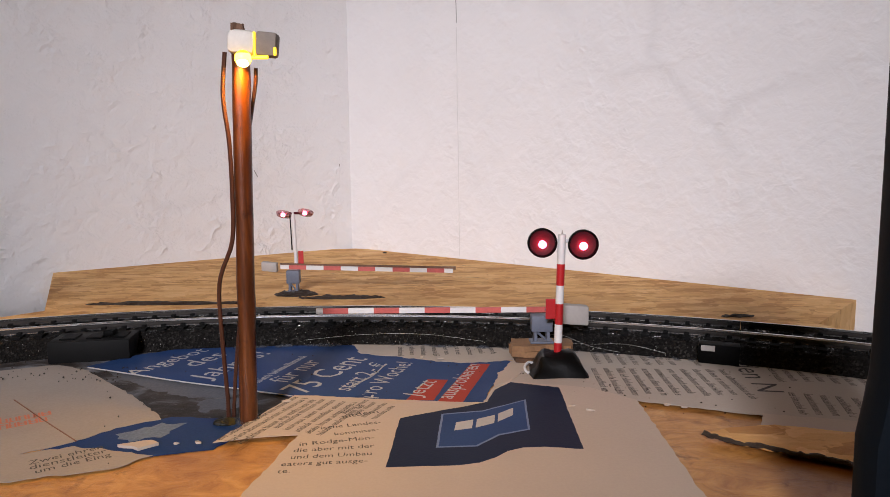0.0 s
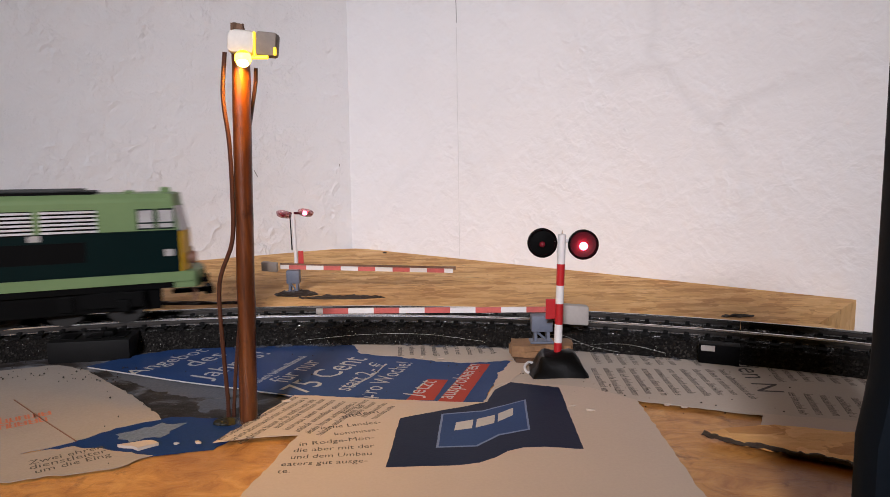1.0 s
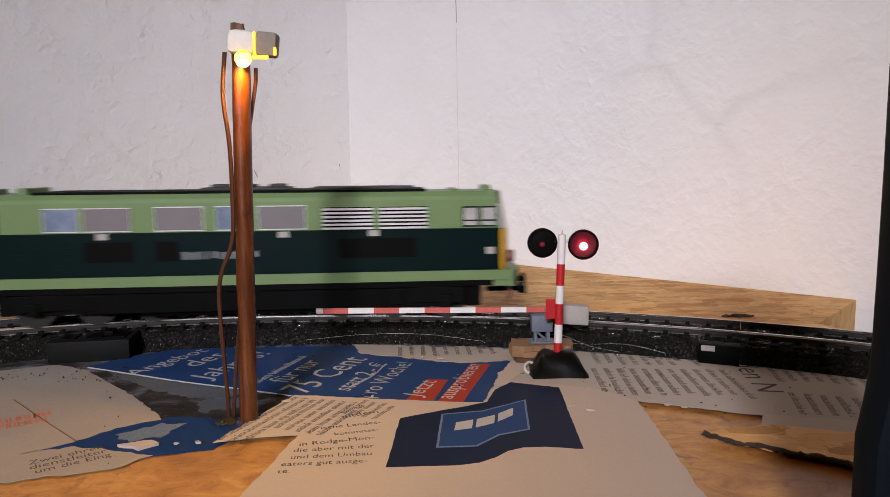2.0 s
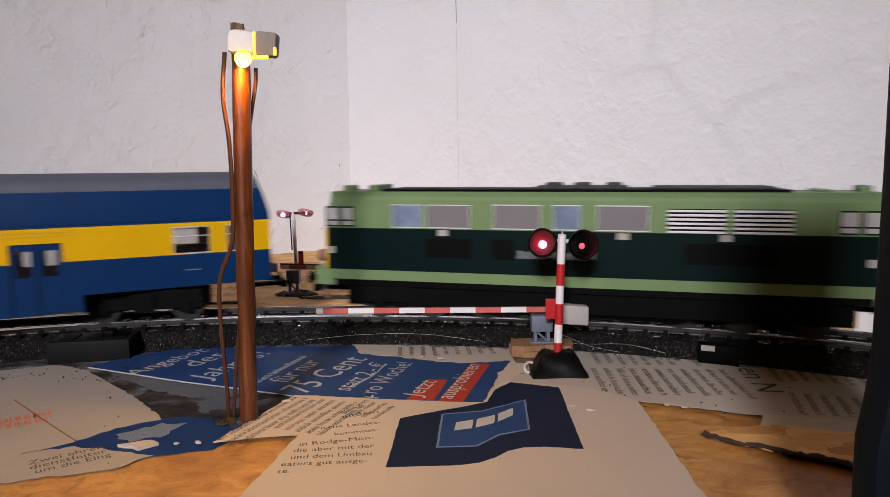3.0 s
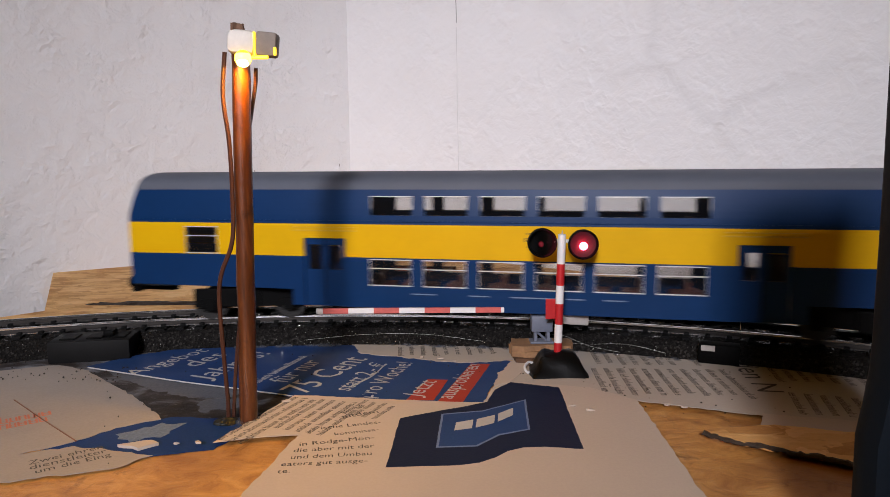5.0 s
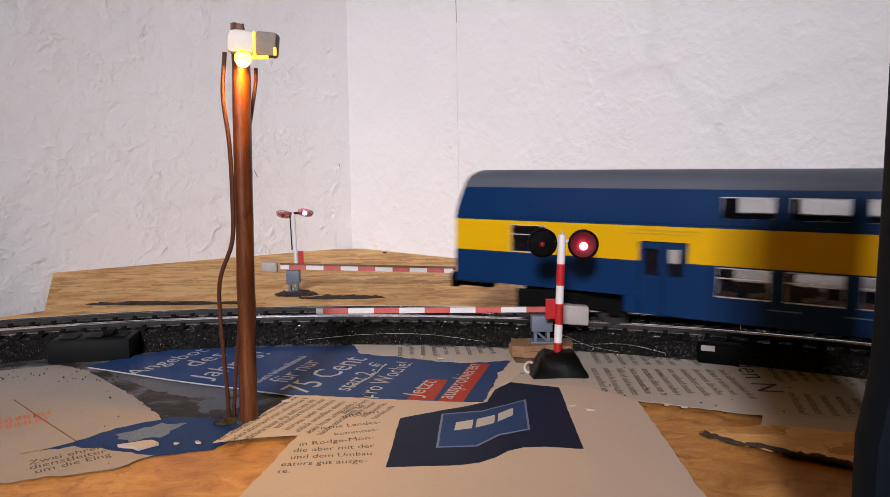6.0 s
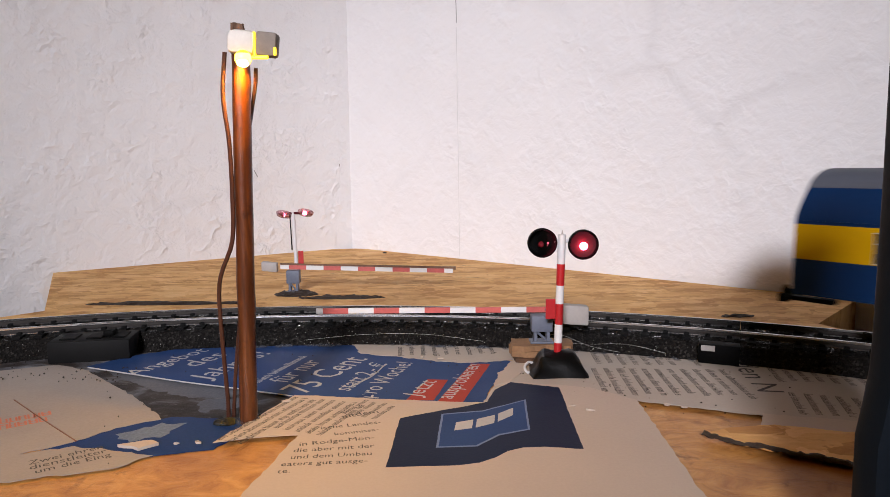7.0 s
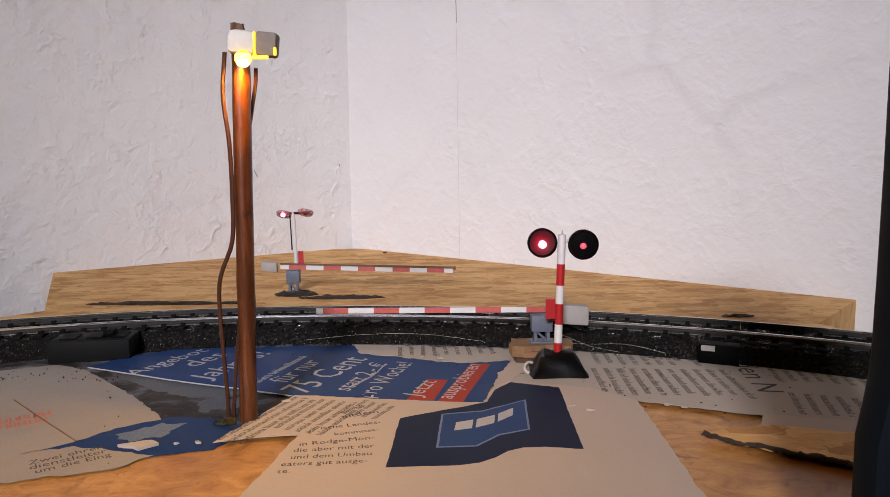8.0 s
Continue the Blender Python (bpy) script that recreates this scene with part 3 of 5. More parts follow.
    word_lines((-57.0, 192.8), (-47.6, 222.9), Z, 1, 3, WHITE_INK, ad, 3.0, name="brand_bar", ragged=0)
    lettering("f\u00fcr nur", (-48.1, 194.9), (-41.3, 217.1), Z, WHITE_INK, ad, grow=1.2)
    lettering("75 Cent", (-40.1, 185.2), (-26.2, 219.5), Z, WHITE_INK, ad, grow=1.2)
    lettering("statt 2,- \u20ac", (-28.1, 186.9), (-19.0, 213.5), Z, WHITE_INK, ad, grow=1.2)
    bm = bmesh.new()
    tube(bm, [(-28.5, 190, Z + 0.1), (-23, 200, Z + 0.1), (-20, 212, Z + 0.1)], 0.22, 6)
    part("strike_line", bm, WHITE_INK, ad)
    lettering("pro Woche!", (-20.9, 181.0), (-10.8, 214.4), Z, WHITE_INK, ad, grow=1.2)
    sheet("red_box", [(-11.2, 178.8), (-5.6, 197), (0.6, 196.4), (-3.4, 178.6)], 0.68, RED_PRINT, "", 0.1, 0.03, ad)
    sheet("red_box", [(-2.4, 177.6), (8.3, 213), (14.5, 212.4), (4.6, 177)], 0.68, RED_PRINT, "", 0.1, 0.03, ad)
    lettering("Jetzt", (-7.6, 181), (-2.6, 195.2), 0.73, WHITE_INK, ad)
    lettering("ausprobieren", (1.6, 179.5), (11.4, 211.5), 0.73, WHITE_INK, ad, grow=1.15)
    sheet("blue_scratch", [(-26, 182), (-22, 184.5), (-20.5, 183.5), (-24, 181.2)], 0.76, BLUE_DEEP, "", 0.3, 0.05, ad)
    # thin strip along the track
    strip = sheet("newspaper_scrap", [(-36, 242), (-14, 244), (24, 240), (32, 233), (23, 216), (6.5, 213.5), (-4.8, 216.5), (-18.5, 222), (-29, 225.5)], 0.76, NEWS, "narrow torn newspaper strip along the roadbed", 0.9)
    word_lines((-21, 233), (-20.2, 221), 0.90, 11, -4.0, DARK_INK, strip, 2.2, gap=0.1)
    # page towards the window side with upright columns
    news = sheet("newspaper_page", [(18, 187), (13, 187.5), (21, 203), (22.6, 217), (33, 228), (46, 237), (63, 231), (97, 217), (142, 199), (112, 155), (102, 159.3), (82, 164.2), (52.3, 176.4)], 0.92, NEWS,
                 "grey newspaper page with columns of small print", 0.5)
    for x, y0, y1 in ((38, 222, 205), (42, 222, 203), (34, 214, 196), (29, 212, 197)):
        word_lines((x, y0), (x - 0.8, y1), 1.06, 1, -4.0, FAINT_INK, news, 2.4)
    word_lines((50, 230), (49, 209), 1.06, 10, -3.95, FAINT_INK, news, 2.5, gap=0.06)
    word_lines((46, 206), (44.4, 180), 1.06, 11, -3.95, FAINT_INK, news, 2.5, gap=0.06)
    word_lines((102, 207), (98.5, 191), 1.06, 7, -3.9, FAINT_INK, news, 2.5)
    word_lines((96.5, 182), (91, 165), 1.06, 8, -3.9, FAINT_INK, news, 2.5)
    lettering("den N", (92.8, 211), (88.6, 183), 1.06, DARK_INK, news, "headline", 0.9)
    sheet("paper_scrap", [(13.5, 187.5), (17, 203), (23, 216.5), (29, 217), (25, 205), (19.5, 194)], 1.06, PAPER, "white torn paper edge beside the advert", 0.8)
    # front cream page with logo banner
    front = sheet("newspaper_page", [(-42.7, 182.4), (-54.7, 149.8), (-46, 152.4), (-35.7, 153.8), (-37.7, 141.4), (-40.3, 125.7), (-42, 96), (52, 96), (50.2, 124.4), (51.1, 145.8), (52.3, 176.4), (41.8, 187), (19.3, 193), (13.2, 186), (10.2, 175.2), (-2, 176.4), (-13.5, 178)], 1.08, PAPER,
                  "cream newspaper page with text columns and a navy banner", 0.35)
    Z = 1.225
    for body, p, q in (("eitdem", (-26.4, 164.3), (-17.6, 168.1)), ("ische Landes-", (-30.7, 157.1), (-16.3, 160.8)), ("kommissa-", (-26.7, 153.3), (-16.4, 156.1)),
                       ("in Rodge-M\u00f6n-", (-33.9, 147.3), (-17.0, 151.1)), ("die aber mit der", (-34.6, 143.9), (-16.5, 146.3)), ("und dem Umbau", (-34.4, 140.4), (-16.7, 142.2)),
                       ("eaters gut ausge-", (-35.7, 136.9), (-17.2, 138.5)), ("te.", (-35.6, 133.4), (-33.0, 133.9))):
        lettering(body, p, q, Z, DARK_INK, front, "text_line", 1.05)
    word_lines((-53.2, 151.0), (-41.0, 181), Z, 3, 3.0, FAINT_INK, front, 2.1, ragged=0.05)
    word_lines((-41.5, 158), (-33.0, 179), Z, 5, 3.1, FAINT_INK, front, 2.1, ragged=0.05)
    word_lines((-26.2, 167.5), (-21.0, 178), Z, 4, 3.0, FAINT_INK, front, 1.9)
    sheet("navy_banner", [(-11.8, 164.1), (-6.8, 166.7), (4.5, 172.0), (11.2, 175.6), (14.0, 185.5), (19.3, 192.2), (32.8, 187), (31.1, 144.6), (22.5, 146), (17.5, 145.6), (13.8, 143.7), (10.8, 140.6), (7.2, 138.0), (2.0, 136.7), (-13, 136)], 1.21, NAVY_PRINT, "navy printed banner", 0.12, 0.03, front)
    sheet("logo_border", [(-1.2, 166.8), (9.5, 169), (21.9, 177.2), (20.4, 156), (12.7, 152.6), (7, 146.3), (-2.4, 145.8)], 1.25, LIGHT_BLUE_INK, "", 0.05, 0.02, front)
    sheet("logo_field", [(-0.7, 166.2), (9.7, 168.3), (21.3, 176.2), (19.9, 156.4), (12.5, 153.3), (6.8, 146.9), (-1.8, 146.4)], 1.28, BLUE_PRINT, "", 0.05, 0.02, front)
    # white emblem on the logo: three plain blocks
    bm = bmesh.new()
    for x0, y0, x1, y1, h0, h1 in ((1.9, 155.6, 6.3, 157.0, 5.2, 5.6), (7.2, 157.3, 12.0, 160.2, 5.6, 5.6), (12.9, 161.0, 17.2, 165.4, 5.6, 5.4)):
        bm.faces.new([bm.verts.new((x, y, 1.315)) for x, y in ((x0, y0), (x1, y1), (x1 + 0.6, y1 + h1), (x0 + 0.6, y0 + h0))])
    part("logo_emblem", bm, WHITE_INK, front)
    # bits of the bare side: cardboard piece and pale scrap
    sheet("paper_scrap", [(81.6, 165.5), (103, 160), (97, 148.8), (75.2, 153.5)], 1.1, PAPER, "pale paper scrap on the bare board", 0.4)
    card = sheet("cardboard_piece", [(61, 151.5), (70, 154.5), (79.8, 156), (107, 147), (92, 126), (86, 134.5), (77, 140.4), (67, 146)], 1.25, OSB, "torn brown cardboard piece with a dark frayed edge", 0.5, 0.9, category="cardboard")
    bm = bmesh.new()
    tube(bm, [(60.5, 151.3, 1.9), (63.5, 148.6, 1.9), (66.8, 146.0, 1.8), (72, 143.0, 1.9), (77, 140.3, 1.7), (82, 137.2, 1.9), (86, 134.4, 1.7), (92, 126, 1.8)], 0.58, 8)
    for v in bm.verts:
        v.co += noise.noise_vector(v.co * 0.7) * 0.55
    part("frayed_edge", bm, SOIL_AND_SHADE, card, "dark frayed edge")


# ---------------------------------------------------------------- lamp post
def build_lamp():
    lamp = thing("street_lamp", "home-made street lamp on a brown varnished wooden dowel", "lamp post", (-50.8, 164.8, 0))
    bm = bmesh.new()
    rod(bm, (0.1, 0, -0.5), (-0.35 + 2.3, 0.4, 93.5), 2.25, 2.15, 24)
    bmesh.ops.subdivide_edges(bm, edges=[e for e in bm.edges if abs(e.verts[0].co.z - e.verts[1].co.z) > 5], cuts=24)
    for v in bm.verts:
        q = noise.noise_vector(v.co * 0.16)
        v.co.x += q.x * 0.22
        v.co.y += q.y * 0.22
    part("pole", bm, POLE, lamp, smooth=True)
    bm = bmesh.new()
    rod(bm, (1.6, 0.8, 93), (1.2, 0.8, 99.4), 2.1, 1.5, 12)
    bmesh.ops.subdivide_edges(bm, edges=bm.edges, cuts=2)
    for v in bm.verts:
        v.co += noise.noise_vector(v.co * 0.9) * 0.7
    part("pole_end", bm, STUB, lamp, "splintered charred top of the dowel")
    bm = bmesh.new()
    box(bm, -0.6, 6.3, -3.2, 1.6, 91.8, 97.6, bevel=1.6)
    bmesh.ops.rotate(bm, verts=bm.verts, cent=(2, 0, 94), matrix=Matrix.Rotation(radians(6), 3, "Y"))
    shade = part("shade", bm, TAPE, lamp, "white paper tape wrapped into a hood", smooth=True)
    bm = bmesh.new()
    box(bm, 6.1, 11.2, -2.6, 1.4, 91.4, 97.0, bevel=0.7)
    bmesh.ops.rotate(bm, verts=bm.verts, cent=(8, 0, 94), matrix=Matrix.Rotation(radians(6), 3, "Y"))
    part("hood_end", bm, painted("greyish_brown_tape", (0.22, 0.18, 0.15), 0.75, 0.2), lamp, "greyish brown end of the hood", smooth=True)
    # The seam emits its own amber in place of lamplight shining through.
    bm = bmesh.new()
    box(bm, 5.9, 6.45, -3.0, -1.6, 91.0, 96.9, bevel=0.2)
    box(bm, 5.4, 9.4, -2.9, -2.2, 90.5, 91.4, bevel=0.25)
    box(bm, 10.6, 11.3, -2.9, -2.2, 91.3, 93.3, bevel=0.25)
    part("glowing_glue_seam", bm, LED_RIM_AND_GLUE, shade, "amber translucent glue, made to glow as if lit by the lamp")
    bm = bmesh.new()
    bmesh.ops.create_uvsphere(bm, u_segments=24, v_segments=16, radius=1.95, matrix=Matrix.Translation((3.6, -3.4, 90.6)))
    bulb = part("bulb", bm, (LED, LED_SIDE, LED_RIM_AND_GLUE), lamp, "glowing warm yellow light diode", smooth=True)
    for p in bulb.data.polygons:
        n = p.normal
        p.material_index = 0 if n.dot(Vector((0.05, -0.55, -0.834))) > 0.80 else 1 if n.y < 0.1 and n.z < 0.6 else 2
    for pts, r in (([(-1.6, -0.6, 92.5), (-2.3, -1.2, 82), (-1.2, -1.5, 71), (-1.0, -1.6, 58), (-1.5, -1.8, 47), (-5.2, -1.5, 36.5), (-5.3, -1, 21), (-5.0, 0, 6), (-5.1, 0, 0.4)], 0.55),
                   ([(5.3, 1.0, 89), (4.7, 2.0, 85), (3.4, 2.7, 79), (1.6, 3.0, 68), (0.2, 3.2, 45), (-1.6, 2.6, 28), (-3.2, 2, 14), (-4.2, 1.2, 0.4)], 0.5)):
        bm = bmesh.new()
        tube(bm, pts, r)
        part("wire", bm, WIRE, lamp, smooth=True)
    bm = bmesh.new()
    for k in range(9):
        a = k * 0.7
        bmesh.ops.create_icosphere(bm, subdivisions=2, radius=random.uniform(0.6, 1.2), matrix=Matrix.Translation((2.6 * math.cos(a), 2.6 * math.sin(a), 0.5)))
    part("glue_blob", bm, CLEAR_GLUE, lamp, smooth=True)
    # A dark lump stands for the shade inside the hole.
    bm = bmesh.new()
    bmesh.ops.create_icosphere(bm, subdivisions=3, radius=1.0, matrix=Matrix.Translation((-5.6, -0.5, 0.4)) @ Matrix.Diagonal((3.2, 2.6, 1.2, 1)))
    for v in bm.verts:
        v.co += noise.noise_vector(v.co * 0.9) * 0.5
    part("wire_hole_shade", bm, painted("dark_hole_shade", (0.008, 0.008, 0.005), 0.5, 0.4, 900), lamp, "dark rough lump drawn as the shaded hole where the wires enter the board")


# ---------------------------------------------------------------- crossing signals and barriers
LAMPS = []


def dish(parent, x, y, z, r, facing, shell, glow, idle):
    """A round signal lamp: black dish with an added lamp insert that turns its lit side to and fro in place of
    flashing.
    """
    m = Matrix.Translation((x, y, z)) @ facing
    bm = bmesh.new()
    lathe(bm, [(r * 0.42, -3.1), (r * 0.78, -2.7), (r, -0.6), (r, 0.9), (r * 0.93, 1.0), (r * 0.90, 0.2), (r * 0.80, -2.2), (0.05, -2.4)], m, 36)
    hood = part("lamp_dish", bm, shell, parent, "round black signal dish", smooth=True)
    bm = bmesh.new()
    turn = Matrix.Rotation(radians(90), 4, "X")
    lathe(bm, [(0.05, -0.35), (r * 0.5, -0.1), (r * 0.86, 0.12), (r * 0.86, 0.2), (r * 0.5, 0.1), (r * 0.36, -0.12), (0.05, -0.15)], turn, 32)
    disc = len(bm.faces)
    bmesh.ops.create_uvsphere(bm, u_segments=20, v_segments=14, radius=r * 0.27, matrix=Matrix.Translation((0, -0.75, -0.45)))
    lit = len(bm.faces)
    # Back dome plays the lamp's unlit or dim phase.
    bmesh.ops.create_uvsphere(bm, u_segments=16, v_segments=10, radius=r * 0.21, matrix=Matrix.Translation((0, 0.35, -0.45)))
    me = finish(bm, "lamp_insert", (glow, RED_SHELL, BLACK, idle), True)
    for k, p in enumerate(me.polygons):
        p.material_index = (1 if p.normal.y < 0 else 2) if k < disc else 0 if k < lit else 3
    insert = new("lamp_insert", me)
    insert.parent = hood
    p = m @ Vector((0, 0, -0.1))
    insert.matrix_local = pose(p.x * MM, p.y * MM, p.z * MM)
    return insert


def striped(bm_of, edges):
    for k, (a, b) in enumerate(zip(edges, edges[1:])):
        bm_of(k, a, b)


def build_signal():
    sig = thing("crossing_signal", "red and white striped crossing signal with two red flashing lamps", "railway signal", (35, 203, 0), group="crossing signals")
    lean = lambda z: (-0.1 + 0.9 * (z - 5) / 39)
    cuts = [4.2, 10.4, 16.2, 22.7, 28.4, 35.1, 44.2]
    for k, (a, b) in enumerate(zip(cuts, cuts[1:])):
        bm = bmesh.new()
        rod(bm, (lean(a), 0, a), (lean(b), 0, b), 1.25, 1.25, 24)
        part("pole_band", bm, WHITE if k % 2 else RED, sig, smooth=True)
    bm = bmesh.new()
    rod(bm, (0.9, 0, 44.1), (0.9, 0, 45.4), 0.35, 0.15, 10)
    part("pole_tip", bm, PALE_GREY, sig)
    bm = bmesh.new()
    rod(bm, (-1.4, 0.3, 42.2), (3.0, 0.3, 42.0), 0.6, 0.6, 14)
    part("lamp_bracket", bm, WHITE, sig, smooth=True)
    bm = bmesh.new()
    box(bm, -9.4, 9.2, -8.5, 6.5, 0, 7.2, bevel=1.6)
    bmesh.ops.subdivide_edges(bm, edges=bm.edges, cuts=2, use_grid_fill=True)
    for v in bm.verts:
        k = max(0.0, v.co.z) / 7.2
        v.co.x, v.co.y = v.co.x * (1 - 0.5 * k), v.co.y * (1 - 0.55 * k) + 0.8 * k
        v.co += (noise.noise_vector(v.co * 0.2) * 1.2 + noise.noise_vector(v.co * 0.6) * 0.12) * (1 if v.co.z > 0.3 else 0)
    part("foot", bm, painted("black_putty", (0.0018, 0.0016, 0.0015), 0.4, 0.3, 300, 0, 0.00006, 0.2), sig, "lumpy black putty foot", smooth=True)
    bm = bmesh.new()
    tube(bm, [(-8.2, -1, 1.4), (-9.8, -2.5, 1.6), (-10.3, 0, 2.6), (-8.6, 3, 3.2), (-6, 4, 2)], 0.4)
    part("cable", bm, WHITE, sig, smooth=True)
    face = Matrix.Rotation(radians(90), 4, "X")
    LAMPS.append(("a", dish(sig, -5.3, -0.6, 41.7, 4.5, face @ Matrix.Rotation(radians(2), 4, "Y"), BLACK, RED_GLOW, RED_DULL)))
    LAMPS.append(("b", dish(sig, 7.2, -0.6, 41.1, 4.6, face @ Matrix.Rotation(radians(-3), 4, "Y"), BLACK, RED_GLOW, RED_DIM)))


def barrier(name, label, at, x_tip, x_end, z_arm, z_tip, housing, weight, cuts, arm_h, red):
    b = thing(name, label, "level crossing barrier", at, group="crossing barriers")
    for k, (f, g) in enumerate(zip(cuts, cuts[1:])):
        a, c = x_tip + (x_end - x_tip) * f, x_tip + (x_end - x_tip) * g
        za, zc = z_tip + (z_arm - z_tip) * f, z_tip + (z_arm - z_tip) * g
        bm = boxed(a, c, -0.45, 0.45, -arm_h / 2, arm_h / 2)
        for v in bm.verts:
            v.co.z += za if abs(v.co.x - a) < 1e-3 else zc
        part("arm_band", bm, red if k % 2 else WHITE, b)
    hx0, hx1, hz0, hz1 = housing
    part("housing", boxed(hx0, hx1, -2.4, 2.4, hz0 + (hz1 - hz0) * 0.42, hz1, bevel=0.35), GREY, b, "blue-grey plastic barrier drive", smooth=True)
    bm = bmesh.new()
    w = hx1 - hx0
    z1, z0 = hz0 + (hz1 - hz0) * 0.44, hz0 + 0.6
    for x in (hx0 + 0.9, hx1 - 1.9):
        box(bm, x, x + 1.1, -1.8, 1.8, z0, z1, bevel=0.12)
    rod(bm, (hx0 + 1.6, -1.0, z1), (hx1 - 1.6, -1.0, z0), 0.42, 0.42, 8)
    part("trestle", bm, GREY, b)
    part("foot_plate", boxed(hx0 - 0.4, hx1 + 0.4, -2.6, 2.6, hz0, hz0 + 0.8, bevel=0.25), GREY, b)
    wx0, wx1, wz0, wz1 = weight
    bm = boxed(wx0, wx1, -2.0, 2.0, wz0, wz1, bevel=0.5)
    for v in bm.verts:
        if v.co.x > (wx0 + wx1) / 2:
            v.co.z -= 0.8
    part("counterweight", bm, PALE_GREY, b, "pale grey counterweight block", smooth=True)
    return b


def lump(name, label, at, size, material, rough, category="debris", seed=0.0):
    bm = bmesh.new()
    bmesh.ops.create_icosphere(bm, subdivisions=4, radius=1.0, matrix=Matrix.Diagonal((*size, 1)))
    for v in bm.verts:
        n1 = noise.noise_vector(Vector((v.co.x * 0.45 + seed, v.co.y * 0.45, v.co.z * 0.45)))
        n2 = noise.noise_vector(Vector((v.co.x * 1.4 + seed, v.co.y * 1.4, v.co.z * 1.4)))
        v.co += (n1 + n2 * 0.5) * rough
        v.co.z = max(v.co.z, 0)
    ob = part(name, bm, material, None, "", True)
    ob.matrix_world = pose(at[0] * MM, at[1] * MM, at[2] * MM)
    return tagged(ob, label, category)


def build_barriers():
    near = barrier("crossing_barrier", "closed red and white barrier arm on a blue-grey drive", (32, 219, 0), -75.2, 3.5, 17.4, 17.4, (-3.4, 3.6, 6.2, 15.6), (4.5, 15.6, 12.9, 19.4), [0.0] + [0.029 + 0.971 * k / 9 for k in range(10)], 1.75, FADED_RED)
    part("drive_plate", boxed(0.1, 3.2, -9.5, -8.9, 16.2, 22.8, bevel=0.15), RED, near, "red plate on the drive")
    bm = bmesh.new()
    rod(bm, (1.6, -9, 19), (1.6, 0, 17.4), 0.5, 0.5, 8)
    part("drive_rod", bm, GREY, near)
    block = thing("cardboard_block", "frayed brown cardboard layers under the barrier", "cardboard", (32, 219, 0))
    # The bottom layer is coloured dark for the shadow it lies in.
    shaded_card = painted("shaded_dark_cardboard", (0.10, 0.05, 0.026), 0.85, 0.5, 600)
    for outline, z0, z1, m in (([(-9, -6.5), (-3, -9), (6, -8), (10, -4), (9, 5), (-9.5, 5)], 0.0, 2.6, shaded_card), ([(-10, -4.5), (-5, -6.2), (4, -5.4), (9, -6.0), (10.5, 1), (9, 5), (-10.5, 5)], 2.6, 4.4, CARD),
                               ([(-10.2, -4.0), (-7, -5.4), (2, -4.4), (9.6, -5.6), (11, 0), (9.4, 5), (-9.6, 5.2)], 4.4, 6.2, CARD)):
        bm = bmesh.new()
        prism(bm, torn(outline, 0.7, 0.9), z0, z1)
        part("layer", bm, m, block)
    far = barrier("crossing_barrier", "closed red and white barrier arm behind the track", (-79, 343, 0), 83, -6.5, 14.0, 11.3, (-3.2, 3.4, 0.6, 12.3), (-16, -8, 12.2, 17.0), [0.0] + [0.05 + 0.1 * k for k in range(10)] + [1.0], 2.1, FADED_RED)
    bm = bmesh.new()
    box(bm, -7, 84.5, 0.5, 1.6, -0.2, 1.4)
    for v in bm.verts:
        v.co.z += 14.4 if v.co.x < 0 else 12.0
    part("arm_back", bm, STUB, far, "dark back strip of the arm")
    part("drive_plate", boxed(2.6, 5.2, 1.5, 2.1, 13.4, 22.1, bevel=0.1), RED, far, "red plate on the drive")
    sig = thing("crossing_signal", "white crossing signal seen from behind with two red lamps", "railway signal", (-79, 350, 0), group="crossing signals")
    bm = bmesh.new()
    rod(bm, (0.6, 0, 0), (-0.6, 0, 42), 1.0, 1.0, 16)
    part("pole", bm, WHITE, sig, smooth=True)
    bm = bmesh.new()
    rod(bm, (-1.6, -0.8, 22), (-2.2, -0.6, 41), 0.35, 0.35, 8)
    part("cable", bm, DARK_GREY, sig)
    bm = bmesh.new()
    rod(bm, (-8, -0.2, 41.0), (8.4, -0.2, 41.9), 0.7, 0.7, 12)
    part("lamp_bracket", bm, RED_SHELL, sig, smooth=True)
    for x, z, key in ((-5.6, 40.6, "a"), (5.8, 41.4, "b")):
        bm = bmesh.new()
        lathe(bm, [(2.2, -1.2), (3.6, -0.7), (4.1, 0.2), (4.1, 0.9), (3.7, 0.9), (3.4, 0.1), (0.1, -0.3)],
              Matrix.Translation((x, 0.6, z)) @ Matrix.Rotation(radians(-26), 4, "X") @ Matrix.Rotation(radians(5), 4, "Y") , 28)
        hood = part("lamp_dish", bm, PINK_CLEAR, sig, "clear reddish lamp dish", smooth=True)
        bm = bmesh.new()
        bmesh.ops.create_uvsphere(bm, u_segments=14, v_segments=10, radius=1.25)
        me = finish(bm, "bulb", (FAR_GLOW, RED_DULL), True)
        for p in me.polygons:
            p.material_index = 0 if p.center.y < 0 else 1
        bulb = new("bulb", me)
        bulb.parent = hood
        bulb.matrix_local = pose(x * MM, -1.2 * MM, (z + 0.2) * MM)
        LAMPS.append((key, bulb))
    lump("glue_residue", "dark crusted glue and splinters on the board", (-77, 340, 0), (11, 7, 1.6), SOIL_AND_SHADE, 1.2)
    lump("glue_residue", "dark crusted glue along the roadbed", (-52, 330, 0), (22, 4, 0.8), SOIL_AND_SHADE, 1.2, seed=4.0)
